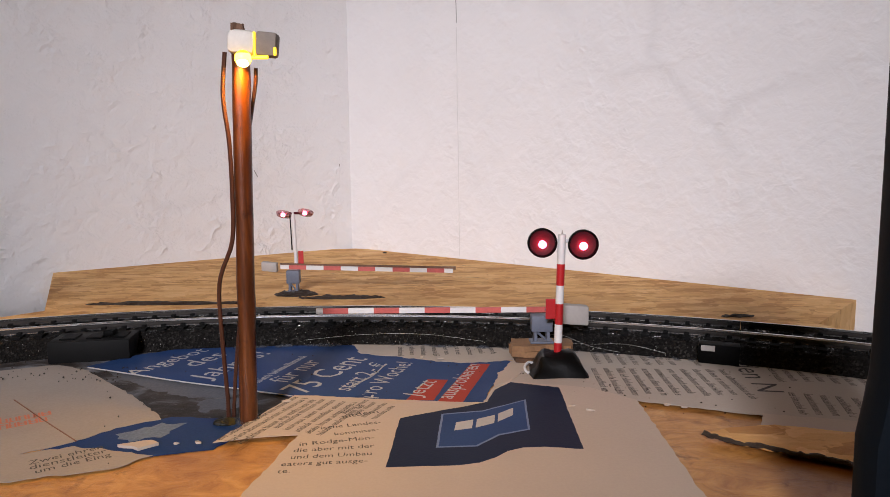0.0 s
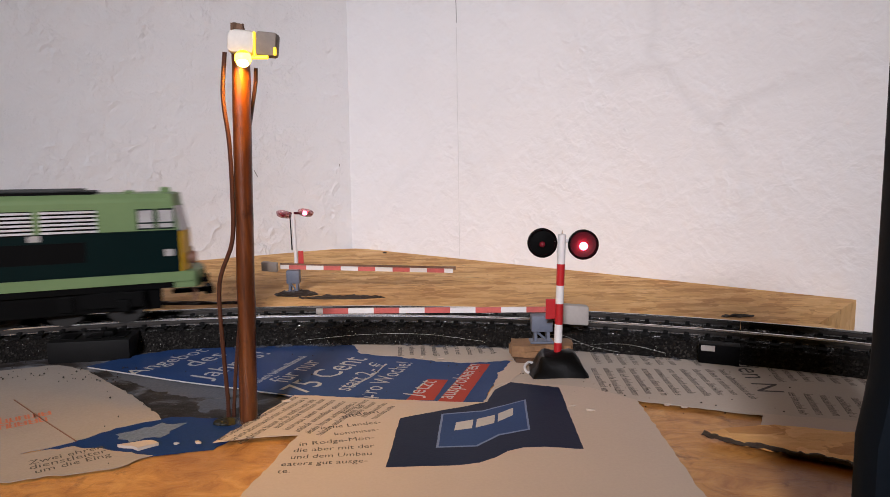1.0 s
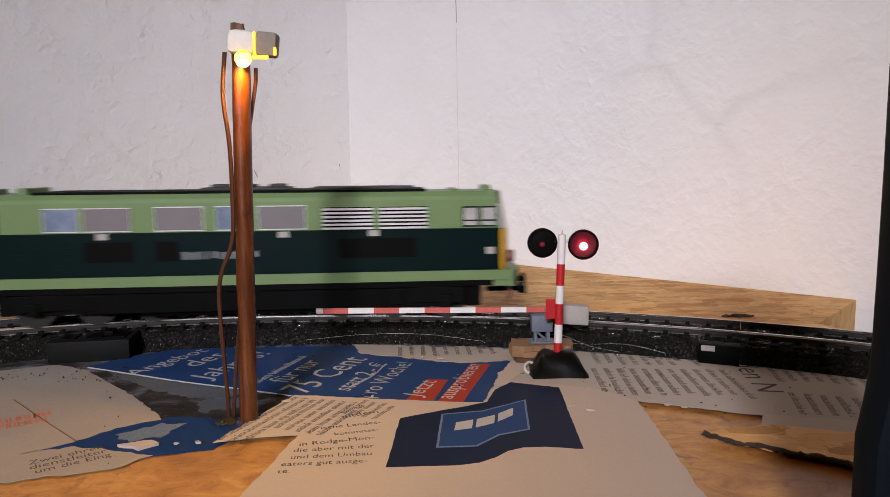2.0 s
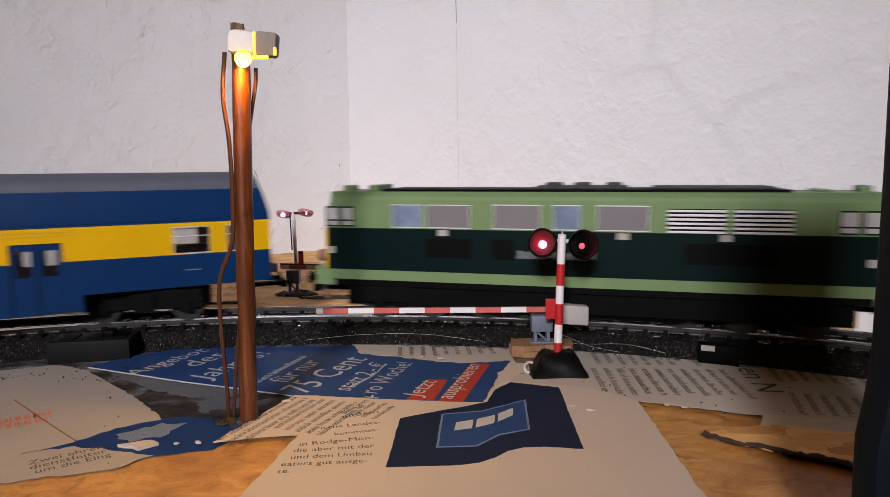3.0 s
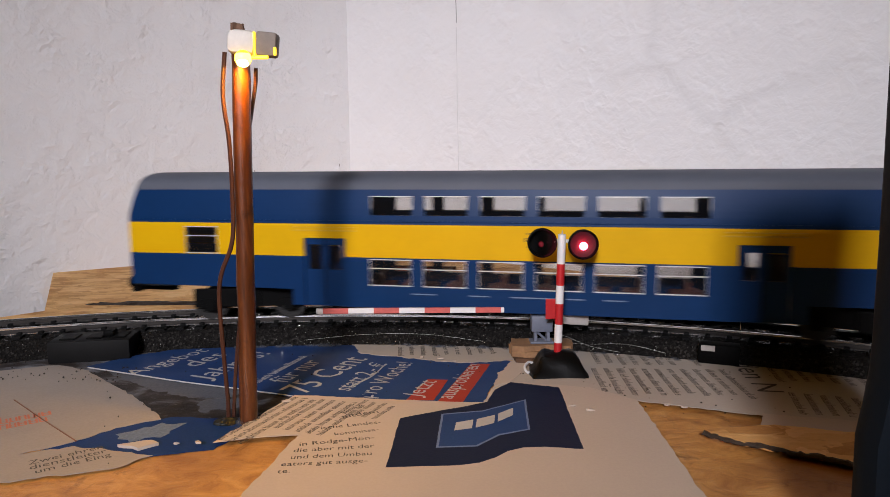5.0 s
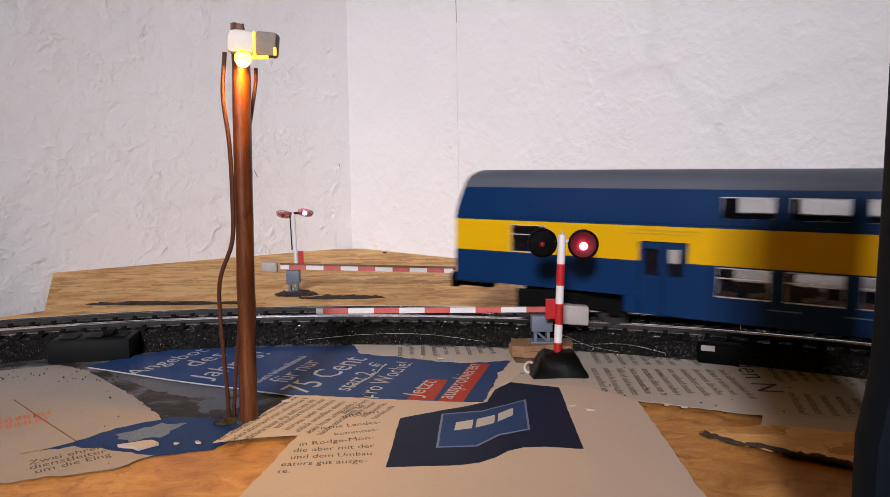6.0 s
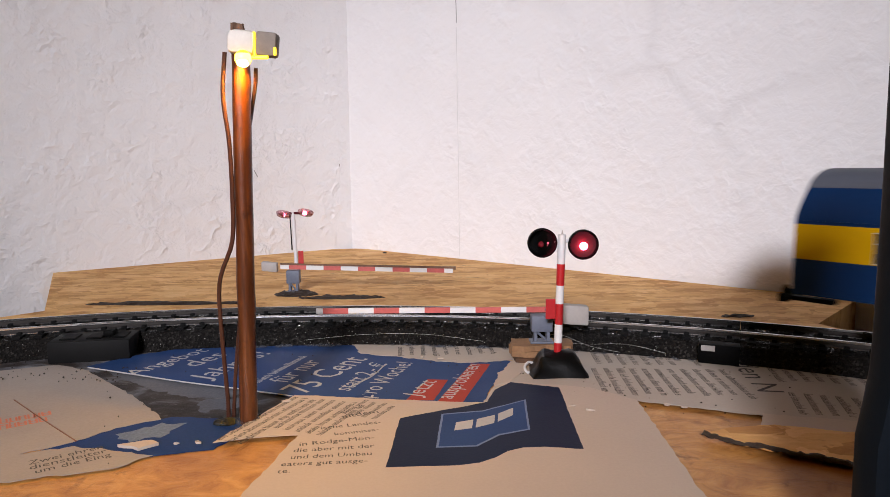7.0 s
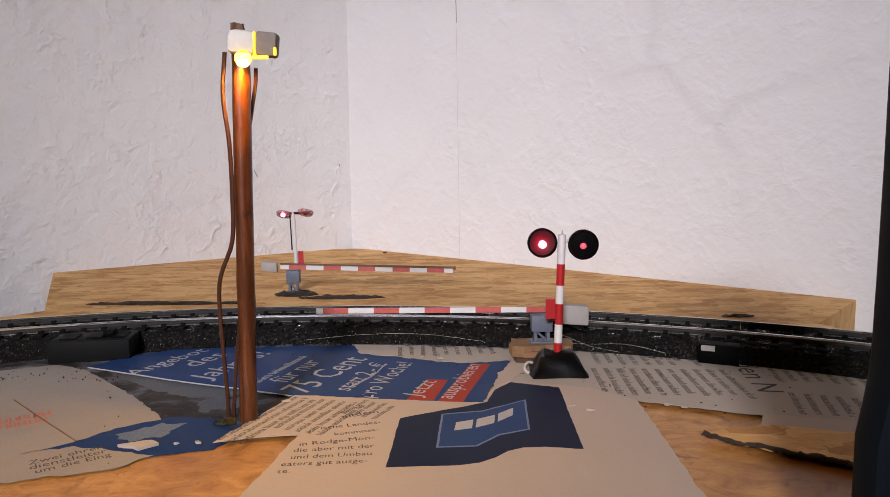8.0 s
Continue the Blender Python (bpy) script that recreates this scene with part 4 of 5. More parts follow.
    # This long lump paints the dark groove shaded by a step in the board.
    lump("dark_board_lump", "dark lump drawn as the shaded groove along a step of the board", (-135, 318, 0), (40, 3, 0.7), SOIL_AND_SHADE, 1.4, seed=9.0)
    lump("dark_board_lump", "dark splintered chip on the board", (126, 282, 0), (7, 2.2, 0.8), SOIL_AND_SHADE, 0.8, seed=12.0)


# ---------------------------------------------------------------- vehicles
def bogie(parent, x, turn, wheel_r, axles, half, z_frame, name="bogie"):
    """A bogie with its side frames and wheelsets; the wheelsets are returned to be rolled."""
    bm = bmesh.new()
    for s in (-1, 1):
        box(bm, -half, half, s * 11.6 - 0.8, s * 11.6 + 0.8, wheel_r - 0.6, z_frame, bevel=0.3)
        for a in axles:
            box(bm, a - 2.2, a + 2.2, s * 12.5 - 0.8, s * 12.5 + 0.8, wheel_r - 2.0, wheel_r + 2.6, bevel=0.4)
        for a in (sum(axles) / len(axles),):
            box(bm, a - 4, a + 4, s * 12.6 - 0.9, s * 12.6 + 0.9, wheel_r - 1.4, z_frame - 0.6, bevel=0.4)
    box(bm, -half * 0.8, half * 0.8, -11, 11, wheel_r + 1.5, z_frame, bevel=0.3)
    bg = part(name, bm, BLACK, parent)
    bg.matrix_local = pose(x * MM, 0, 0, 0, 0, turn)
    sets = []
    for a in axles:
        bm = bmesh.new()
        for s in (-1, 1):
            m = Matrix.Translation((0, s * 8.4, 0)) @ Matrix.Rotation(radians(90 * s), 4, "X")
            lathe(bm, [(wheel_r * 0.3, -1.0), (wheel_r + 0.7, -1.1), (wheel_r + 0.7, -0.6), (wheel_r, -0.4), (wheel_r - 0.1, 1.2), (wheel_r * 0.8, 1.2), (wheel_r * 0.7, 0.7), (wheel_r * 0.25, 0.9)], m, 20)
            for q in range(4):
                t = q * math.pi / 2
                rod(bm, (wheel_r * 0.5 * math.cos(t), s * 7.6, wheel_r * 0.5 * math.sin(t)), (wheel_r * 0.5 * math.cos(t), s * 9.5, wheel_r * 0.5 * math.sin(t)), 0.6, 0.6, 8)
        rod(bm, (0, -9, 0), (0, 9, 0), 1.0, 1.0, 10)
        ws = part("wheelset", bm, STEEL, bg, "steel wheelset", smooth=True)
        ws.matrix_local = pose(a * MM, 0, wheel_r * MM)
        sets.append((ws, a, wheel_r))
    return sets


def side_panel(bm, y_of, x_end_of, s, x0, x1, z0, z1, holes, thick=0.9, zstep=4.0):
    """One coloured strip of a body side between two heights, with openings cut through it."""
    xs = sorted({x0, x1, *[h[0] for h in holes if h[1] > x0 and h[0] < x1], *[h[1] for h in holes if h[1] > x0 and h[0] < x1]})
    zs = {z0, z1}
    for h in holes:
        zs |= {z for z in h[2:4] if z0 < z < z1}
    zs = sorted(zs)
    fine = []
    for a, b in zip(zs, zs[1:]):
        k = max(1, int((b - a) / zstep))
        fine += [a + (b - a) * i / k for i in range(k)]
    fine.append(zs[-1])
    for a, b in zip(xs, xs[1:]):
        for c, d in zip(fine, fine[1:]):
            if any(h[0] <= a + 1e-6 and b <= h[1] + 1e-6 and h[2] <= c + 1e-6 and d <= h[3] + 1e-6 for h in holes):
                continue
            v = []
            for dy in (0, thick):
                for x, z in ((a, c), (b, c), (b, d), (a, d)):
                    xx = max(-x_end_of(z), min(x_end_of(z), x))
                    v.append(bm.verts.new((xx, s * (y_of(z) - dy), z)))
            for f in ((0, 1, 2, 3), (7, 6, 5, 4), (0, 4, 5, 1), (1, 5, 6, 2), (2, 6, 7, 3), (3, 7, 4, 0)):
                bm.faces.new([v[i] for i in f])


def frame_ring(bm, x0, x1, z0, z1, y, s, w=0.35, d=0.25, bars=(), side=0.0):
    sw = side or w
    for a in ((x0 - w, x1 + w, z1, z1 + w), (x0 - w, x1 + w, z0 - w, z0), (x0 - sw, x0, z0, z1), (x1, x1 + sw, z0, z1), *[(x0, x1, z - w * 0.5, z + w * 0.5) for z in bars]):
        ya, yb = sorted((s * (y + d), s * (y - 0.5)))
        box(bm, a[0], a[1], ya, yb, a[2], a[3])


def build_coach():
    c = thing("double_deck_coach", "blue and yellow double-deck model coach with a grey roof", "train coach", (0, 0, RAIL_TOP))
    END = 149.2
    y_of = lambda z: 16.0 if z < 36 else 16.0 - 1.7 * ((z - 36) / 12) ** 1.4
    x_end = lambda z: END if z < 38 else END - 4.8 * ((z - 38) / 16) ** 1.15
    upper = [(-54.4 + 19.08 * i, -39.9 + 19.08 * i, 39.1, 45.4) for i in range(6)]
    lower = [(-54.9 + 19.08 * i, -40.3 + 19.08 * i, 15.0, 23.7) for i in range(6)]
    small = [(-125.6, -113.1, 25.0, 34.3), (114.4, 126.8, 25.0, 34.3), (133.2, 141.0, 25.0, 34.3)]
    doors = [(-79.3, -63.9, 7.0, 31.0), (63.9, 79.3, 7.0, 31.0)]
    cut = [(-200, -84, 0, 12.6), (84.6, 200, 0, 12.6)]
    holes = upper + lower + small + doors + cut
    for s in (-1, 1):
        bm = bmesh.new()
        side_panel(bm, y_of, x_end, s, -END, END, 6.9, 24.5, holes)
        part("lower_side", bm, COACH_BLUE, c, "deep blue lower side")
        bm = bmesh.new()
        side_panel(bm, y_of, x_end, s, -END, END, 24.5, 36.0, holes)
        part("waist_band", bm, COACH_YELLOW, c, "bright yellow band")
        bm = bmesh.new()
        side_panel(bm, y_of, x_end, s, -END, END, 36.0, 47.9, holes, zstep=2.0)
        part("upper_side", bm, COACH_BLUE, c, "deep blue upper side")
        for h in upper + lower + small:
            bars = () if h in upper else ((h[2] + (h[3] - h[2]) * 0.66,))
            yy = y_of((h[2] + h[3]) / 2)
            pane_mat = PANE_DARK if h[0] > 130 else GLASS
            pane = part("window", boxed(h[0], h[1], *sorted((s * (yy - 0.75), s * (yy - 0.55))), h[2], h[3]), pane_mat, c, "clear glazed window" if pane_mat == GLASS else "window with a dark grey blind")
            bm = bmesh.new()
            frame_ring(bm, *h, yy, s, 0.3, 0.14, bars, 0.16)
            part("window_frame", bm, SILVER, pane, "thin silver frame")
        for h in doors:
            mid = (h[0] + h[1]) / 2
            panes = [(h[0] + 1.6, mid - 1.5, 19.8, 28.6), (mid + 1.5, h[1] - 1.6, 19.8, 28.6)]
            bm = bmesh.new()
            side_panel(bm, lambda z: 15.3, lambda z: 200, s, h[0] + 0.1, h[1] - 0.1, 7.0, 31.0, panes, 0.8)
            d = part("door", bm, COACH_BLUE, c, "recessed blue double door")
            for a in panes:
                part("door_window", boxed(a[0], a[1], *sorted((s * 15.0, s * 14.8)), a[2], a[3]), GLASS, d, "clear door window")
            part("door_gap", boxed(mid - 0.15, mid + 0.15, *sorted((s * 15.5, s * 15.2)), 7.4, 30.8), BLACK, d)
            bm = bmesh.new()
            box(bm, mid - 12, mid + 12, *sorted((s * 16.0, s * 16.25)), 33.4, 33.8)
            box(bm, mid - 12, mid + 12, *sorted((s * 16.0, s * 16.25)), 34.6, 34.9)
            part("door_rail", bm, painted("yellow_trim", (0.55, 0.33, 0.01), 0.4, 0.1), c)
        bm = bmesh.new()
        for k, (w0, z) in enumerate(((5, 33.2), (6.5, 31.6), (6.5, 30.8), (4.5, 28.9))):
            x = 2 - w0 / 2
            while x < 2 + w0 / 2:
                box(bm, x, x + 0.7, *sorted((s * 16.0, s * 16.06)), z, z + 0.6)
                x += 0.95
        tagged(part("tiny_lettering", bm, DARK_INK, c, "tiny dark lettering"), kind="stuff")
        bm = bmesh.new()
        box(bm, 118, 123, *sorted((s * 16.0, s * 16.06)), 18.5, 18.9)
        for x in (-40, -20, -6, 2, 12, 24):
            box(bm, x, x + random.uniform(3, 9), *sorted((s * 16.0, s * 16.06)), 12.0, 12.4)
        tagged(part("small_print", bm, painted("pale_blue_print", (0.12, 0.17, 0.26), 0.5), c), kind="stuff")
        bm = bmesh.new()
        box(bm, -END, END, *sorted((s * 16.0, s * 16.2)), 36.9, 37.2)
        part("side_rib", bm, COACH_BLUE, c)
    # ends
    for e in (-1, 1):
        bm = bmesh.new()
        zs = [12.6, 24.5, 36, 40, 44, 47.9]
        for z0, z1 in zip(zs, zs[1:]):
            vs = []
            for dx in (0, 1.0):
                for y, z in ((-1, z0), (1, z0), (1, z1), (-1, z1)):
                    vs.append(bm.verts.new((e * (x_end(z) - dx), y * (y_of(z) - 0.05), z)))
            for f in ((0, 1, 2, 3), (7, 6, 5, 4), (0, 4, 5, 1), (1, 5, 6, 2), (2, 6, 7, 3), (3, 7, 4, 0)):
                bm.faces.new([vs[i] for i in f])
        end = part("end_wall", bm, COACH_BLUE, c)
        part("gangway", boxed(*sorted((e * (END - 0.5), e * (END + 2.2))), -6, 6, 14, 38, bevel=0.6), BLACK, end, "black gangway bellows")
        bm = bmesh.new()
        for y in (-10, 10):
            rod(bm, (e * (END - 1), y, 12.2), (e * (END + 4), y, 12.2), 0.9, 0.9, 10)
            rod(bm, (e * (END + 4), y, 12.2), (e * (END + 4.8), y, 12.2), 2.2, 2.2, 16)
        part("buffer", bm, BLACK, c)
        bm = bmesh.new()
        box(bm, *sorted((e * (END - 8), e * (END + 8.5))), -1.8, 1.8, 7.6, 9.2, bevel=0.3)
        box(bm, *sorted((e * (END + 6.5), e * (END + 9.5))), -4.5, 4.5, 7.0, 9.8, bevel=0.4)
        part("coupling", bm, BLACK, c)
    # roof
    bm = bmesh.new()
    prof = []
    for k in range(17):
        a = math.pi * k / 16
        prof.append((14.35 * math.cos(a), 47.9 + 6.2 * math.sin(a) ** 0.72))
    stations = [-1, -0.997, -0.5, 0, 0.5, 0.997, 1]
    rings = []
    for q in stations:
        ring = []
        for y, z in prof:
            ring.append(bm.verts.new((q * x_end(min(z, 54.0)), y, z)))
        rings.append(ring)
    for p, q in zip(rings, rings[1:]):
        for k in range(len(prof) - 1):
            bm.faces.new((p[k], p[k + 1], q[k + 1], q[k]))
    bm.faces.new(rings[0])
    bm.faces.new(rings[-1][::-1])
    bmesh.ops.recalc_face_normals(bm, faces=bm.faces)
    part("roof", bm, ROOF_GREY, c, "smooth grey barrel roof", smooth=True)
    # decks, seats, floor
    bm = bmesh.new()
    box(bm, -83, 83, -14.9, 14.9, 7.0, 8.4)
    box(bm, -147, -84, -14.9, 14.9, 12.8, 14.0)
    box(bm, 84.6, 147, -14.9, 14.9, 12.8, 14.0)
    box(bm, -62, 62, -14.9, 14.9, 30, 31.2)
    part("deck", bm, INTERIOR, c)
    bm = bmesh.new()
    for zb, hh in ((8.3, 7.2), (31.1, 6.6)):
        for i in range(8):
            x = -60 + i * 16
            for y in (-13.2, 5.0):
                box(bm, x, x + 1.6, y, y + 8.2, zb, zb + hh, bevel=0.3)
                box(bm, x - 5, x + 6.6, y, y + 8.2, zb, zb + 3.4, bevel=0.3)
    tagged(part("seats", bm, SEAT_RED, c, "dark red seat rows"), kind="stuff")
    turn = math.degrees(math.asin(107.2 / R))
    sets = bogie(c, 107.2, -turn, 5.2, (-14.5, 14.5), 20, 11.5) + bogie(c, -107.2, turn, 5.2, (-14.5, 14.5), 20, 11.5)
    return c, sets


def build_loco():
    c = thing("diesel_locomotive", "two-tone green model diesel locomotive with yellow ends", "locomotive", (0, 0, RAIL_TOP))
    HW = 15.0

    def shell(prof, x0, x1, nose0, nose1):
        """Body slice swept along x: prof of (y, z); the ends lean in towards the top by nose."""
        bm = bmesh.new()
        rings = []
        for x, nose in ((x0, nose0), (x1, nose1)):
            rings.append([bm.verts.new((x + nose(z, y), y, z)) for y, z in prof])
        for k in range(len(prof)):
            j = (k + 1) % len(prof)
            bm.faces.new((rings[0][k], rings[0][j], rings[1][j], rings[1][k]))
        bm.faces.new(rings[0][::-1])
        bm.faces.new(rings[1])
        bmesh.ops.recalc_face_normals(bm, faces=bm.faces)
        return bm
    END = 94.0
    lean = lambda z, y: -max(0, (z - 33) * 0.16) - 0.012 * y * y * 0.4
    rear, front = (lambda z, y: -lean(z, y)), lean
    sec = lambda z0, z1: [(-HW, z0), (HW, z0), (HW, z1), (-HW, z1)]
    part("lower_body", shell(sec(17.6, 33.2), -END, END, rear, front), DARK_GREEN, c, "very dark green lower body")
    win = [(-67.2, -55.8, 33.9, 41.7, PANE_BLUE), (-53.8, -38.2, 33.9, 41.7, PANE_GREY), (-29.6, -13.3, 33.9, 41.9, PANE_GREY), (-8.7, 0.2, 33.9, 41.9, PANE_BLUE), (6.0, 22.4, 33.9, 41.9, PANE_GREY)]
    part("upper_body", shell([(-HW, 33.2), (HW, 33.2), (HW, 43.6), (HW - 0.5, 44.9), (HW - 2.4, 46.6), (-HW + 2.4, 46.6), (-HW + 0.5, 44.9), (-HW, 43.6)], -END, END, rear, front), GREEN, c, "light green upper body", smooth=False)
    part("sole_stripe", shell([(-HW - 0.25, 13.9), (HW + 0.25, 13.9), (HW + 0.25, 17.6), (-HW - 0.25, 17.6)], -END - 4.5, END + 4.5, rear, front), GREEN, c, "light green sole stripe")
    for s in (-1, 1):
        for w in win:
            p = part("side_window", boxed(w[0], w[1], *sorted((s * (HW + 0.06), s * (HW - 0.6))), w[2], w[3]), w[4], c, "grey side window" if w[4] is PANE_GREY else "bluish side window")
            bm = bmesh.new()
            frame_ring(bm, w[0], w[1], w[2], w[3], HW, s, 0.32, 0.22, (), 0.14)
            part("window_frame", bm, SILVER, p, "thin silver frame")
        for x0, x1 in ((28.5, 46.6), (48.7, 66.2)):
            g = part("grille", boxed(x0, x1, *sorted((s * (HW + 0.05), s * (HW - 0.6))), 32.9, 41.3), BLACK, c, "radiator grille with pale slats")
            for k in range(6):
                z = 33.3 + k * 1.38
                part("slat", boxed(x0, x1, *sorted((s * (HW + 0.3), s * (HW - 0.1))), z, z + 0.78, bevel=0.1), SILVER, g)
        for x0, x1 in ((-93.0, -88.4), (-86.9, -82.6), (79.4, 84.3), (86.1, 91.0)):
            p = part("cab_window", boxed(x0, x1, *sorted((s * (HW + 0.05), s * (HW - 0.8))), 34.2, 40.6), CAB_GLASS, c, "pale cab window")
            bm = bmesh.new()
            frame_ring(bm, x0, x1, 34.2, 40.6, HW, s, 0.55, 0.2, (36.0,))
            part("window_frame", bm, DARK_GREEN, p)
        for x0, x1, z0, z1 in ((-93.2, -90, 23.6, 26.1), (87.6, 90.8, 23.6, 26.1), (-49.9, -46.1, 30.8, 32.9), (12.6, 16.4, 30.8, 32.9), (44.7, 48.5, 30.8, 32.9)):
            part("side_plate", boxed(x0, x1, *sorted((s * (HW - 0.1), s * (HW + 0.18))), z0, z1), PALE_GREY, c, "small pale plate")
        x = -20.9
        while x < 6:
            w = random.uniform(0.9, 1.9)
            part("number_bar", boxed(x, min(x + w, 6.2), *sorted((s * (HW - 0.1), s * (HW + 0.12))), 23.4 + random.choice((0, 0, 0.5)), 26.2 - random.choice((0, 0.3))), DULL_METAL, c, "dull grey raised number bar")
            x += w + random.choice((0.5, 0.6, 1.3))
        for x0, x1 in ((-54.5, -37.5), (-30.1, -22.3), (34, 62)):
            part("black_panel", boxed(x0, x1, *sorted((s * (HW - 0.1), s * (HW + 0.1))), 22.9, 30.0), BLACK, c)
        bm = bmesh.new()
        for k in range(6):
            box(bm, -78, -58, *sorted((s * HW, s * (HW + 0.14))), 19.4 + k * 2.1, 19.7 + k * 2.1)
        part("body_ribs", bm, DARK_GREEN, c)
        part("tank_rail", boxed(-90, 90, *sorted((s * (HW - 0.5), s * (HW - 3))), 11.6, 14.0), BLACK, c)
    for e in (-1, 1):
        def nose_plan(d):
            return [(e * (END - 3.5), -14.7), (e * (END - 0.2 + d), -14.7), (e * (END + 2.6 + d), -9.5), (e * (END + 3.6 + d), 0), (e * (END + 2.6 + d), 9.5), (e * (END - 0.2 + d), 14.7), (e * (END - 3.5), 14.7)]
        bm = bmesh.new()
        prism(bm, nose_plan(0), 17.7, 32.6)
        nose = part("end_panel", bm, YELLOW, c, "yellow end panel")
        for y in (-9.5, 9.5):
            bm = bmesh.new()
            lathe(bm, [(1.6, 1.0), (2.3, 1.0), (2.3, 4.7), (2.1, 4.9), (1.7, 4.8), (1.6, 2.9)], Matrix.Translation((e * END, y, 22)) @ Matrix.Rotation(radians(90 * e), 4, "Y"), 24)
            light = part("headlight", bm, COPPER, nose, "brown headlight ring", smooth=True)
            bm = bmesh.new()
            rod(bm, (e * (END + 2.7), y, 22), (e * (END + 3.3), y, 22), 1.5, 1.4, 16)
            if e > 0:
                part("headlight_lens", bm, HEADLIGHT, light, "glowing warm headlight lens")
            else:
                part("headlight_lens", bm, CAB_GLASS, light, "pale unlit headlight lens")
        bm = bmesh.new()
        prism(bm, nose_plan(-0.4), 32.8, 42.0)
        for v in bm.verts:
            v.co.x -= e * max(0, v.co.z - 32.8) * 0.17
        part("windscreen", bm, painted("pale_windscreen", (0.50, 0.48, 0.49), 0.15, 0.1), c, "pale windscreen")
        bm = bmesh.new()
        prism(bm, nose_plan(-1.2), 42.0, 46.4)
        for v in bm.verts:
            v.co.x -= e * max(0, v.co.z - 32.8) * 0.13
        part("cab_brow", bm, GREEN, c, "light green cab brow")
        bm = bmesh.new()
        prism(bm, nose_plan(4.2), 11.4, 17.5)
        part("buffer_beam", bm, GREEN, c, "light green buffer beam")
        bm = bmesh.new()
        for y in (-10, 10):
            rod(bm, (e * (END + 3), y, 13.2), (e * (END + 8), y, 13.2), 1.0, 1.0, 10)
            rod(bm, (e * (END + 8), y, 13.2), (e * (END + 8.9), y, 13.2), 2.4, 2.4, 18)
        part("buffer", bm, BLACK, c)
        bm = bmesh.new()
        box(bm, *sorted((e * (END - 4), e * (END + 10))), -1.6, 1.6, 7.0, 8.6, bevel=0.3)
        box(bm, *sorted((e * (END + 8), e * (END + 11))), -4.4, 4.4, 6.4, 9.4, bevel=0.4)
        part("coupling", bm, BLACK, c)
        bm = bmesh.new()
        for y in (-8, 8):
            tube(bm, [(e * (END + 2), y, 12), (e * (END + 4.2), y, 8), (e * (END + 3), y * 0.9, 4.5)], 0.6)
        part("brake_hose", bm, COPPER, c, "brown brake hoses")
        bm = bmesh.new()
        box(bm, *sorted((e * (END - 6.5), e * (END - 3))), -4, 4, 45.8, 48.6, bevel=0.5)
        box(bm, *sorted((e * (END - 19), e * (END - 15.5))), -9, 9, 46.2, 48.9 if e < 0 else 47.4, bevel=0.5)
        part("roof_horn", bm, GREEN, c)
    # roof
    bm = bmesh.new()
    box(bm, -72, 66, -12.4, 12.4, 46.4, 47.5, bevel=0.35)
    part("roof_walk", bm, BLACK, c, "black roof strip")
    part("roof_vent", boxed(-16, 16, -8, 8, 47.4, 48.5, bevel=0.5), ROOF_VENT, c, "dark grey roof vent")
    part("roof_vent", boxed(24, 62, -9, 9, 47.4, 48.4, bevel=0.6), ROOF_VENT, c, "dark grey roof vent")
    for x in (-10, 0, 11):
        part("roof_fan", boxed(x - 2.8, x + 2.8, -5, 5, 48.3, 49.6, bevel=0.5), ROOF_VENT, c, "dark grey roof fan")
    bm = bmesh.new()
    box(bm, -36, 36, -11.5, 11.5, 2.2, 14.0, bevel=1.2)
    box(bm, -92, 92, -11, 11, 11.0, 14.0)
    part("underframe", bm, BLACK, c, "black fuel tank and underframe")
    for s in (-1, 1):
        part("tank_valance", boxed(-86, 86, *sorted((s * 13.2, s * 12.4)), 4.0, 13.8, bevel=0.3), BLACK, c)
    turn = math.degrees(math.asin(55 / R))
    sets = bogie(c, 55, -turn, 6.2, (-20, 0, 20), 27, 11.5) + bogie(c, -55, turn, 6.2, (-20, 0, 20), 27, 11.5)
    return c, sets


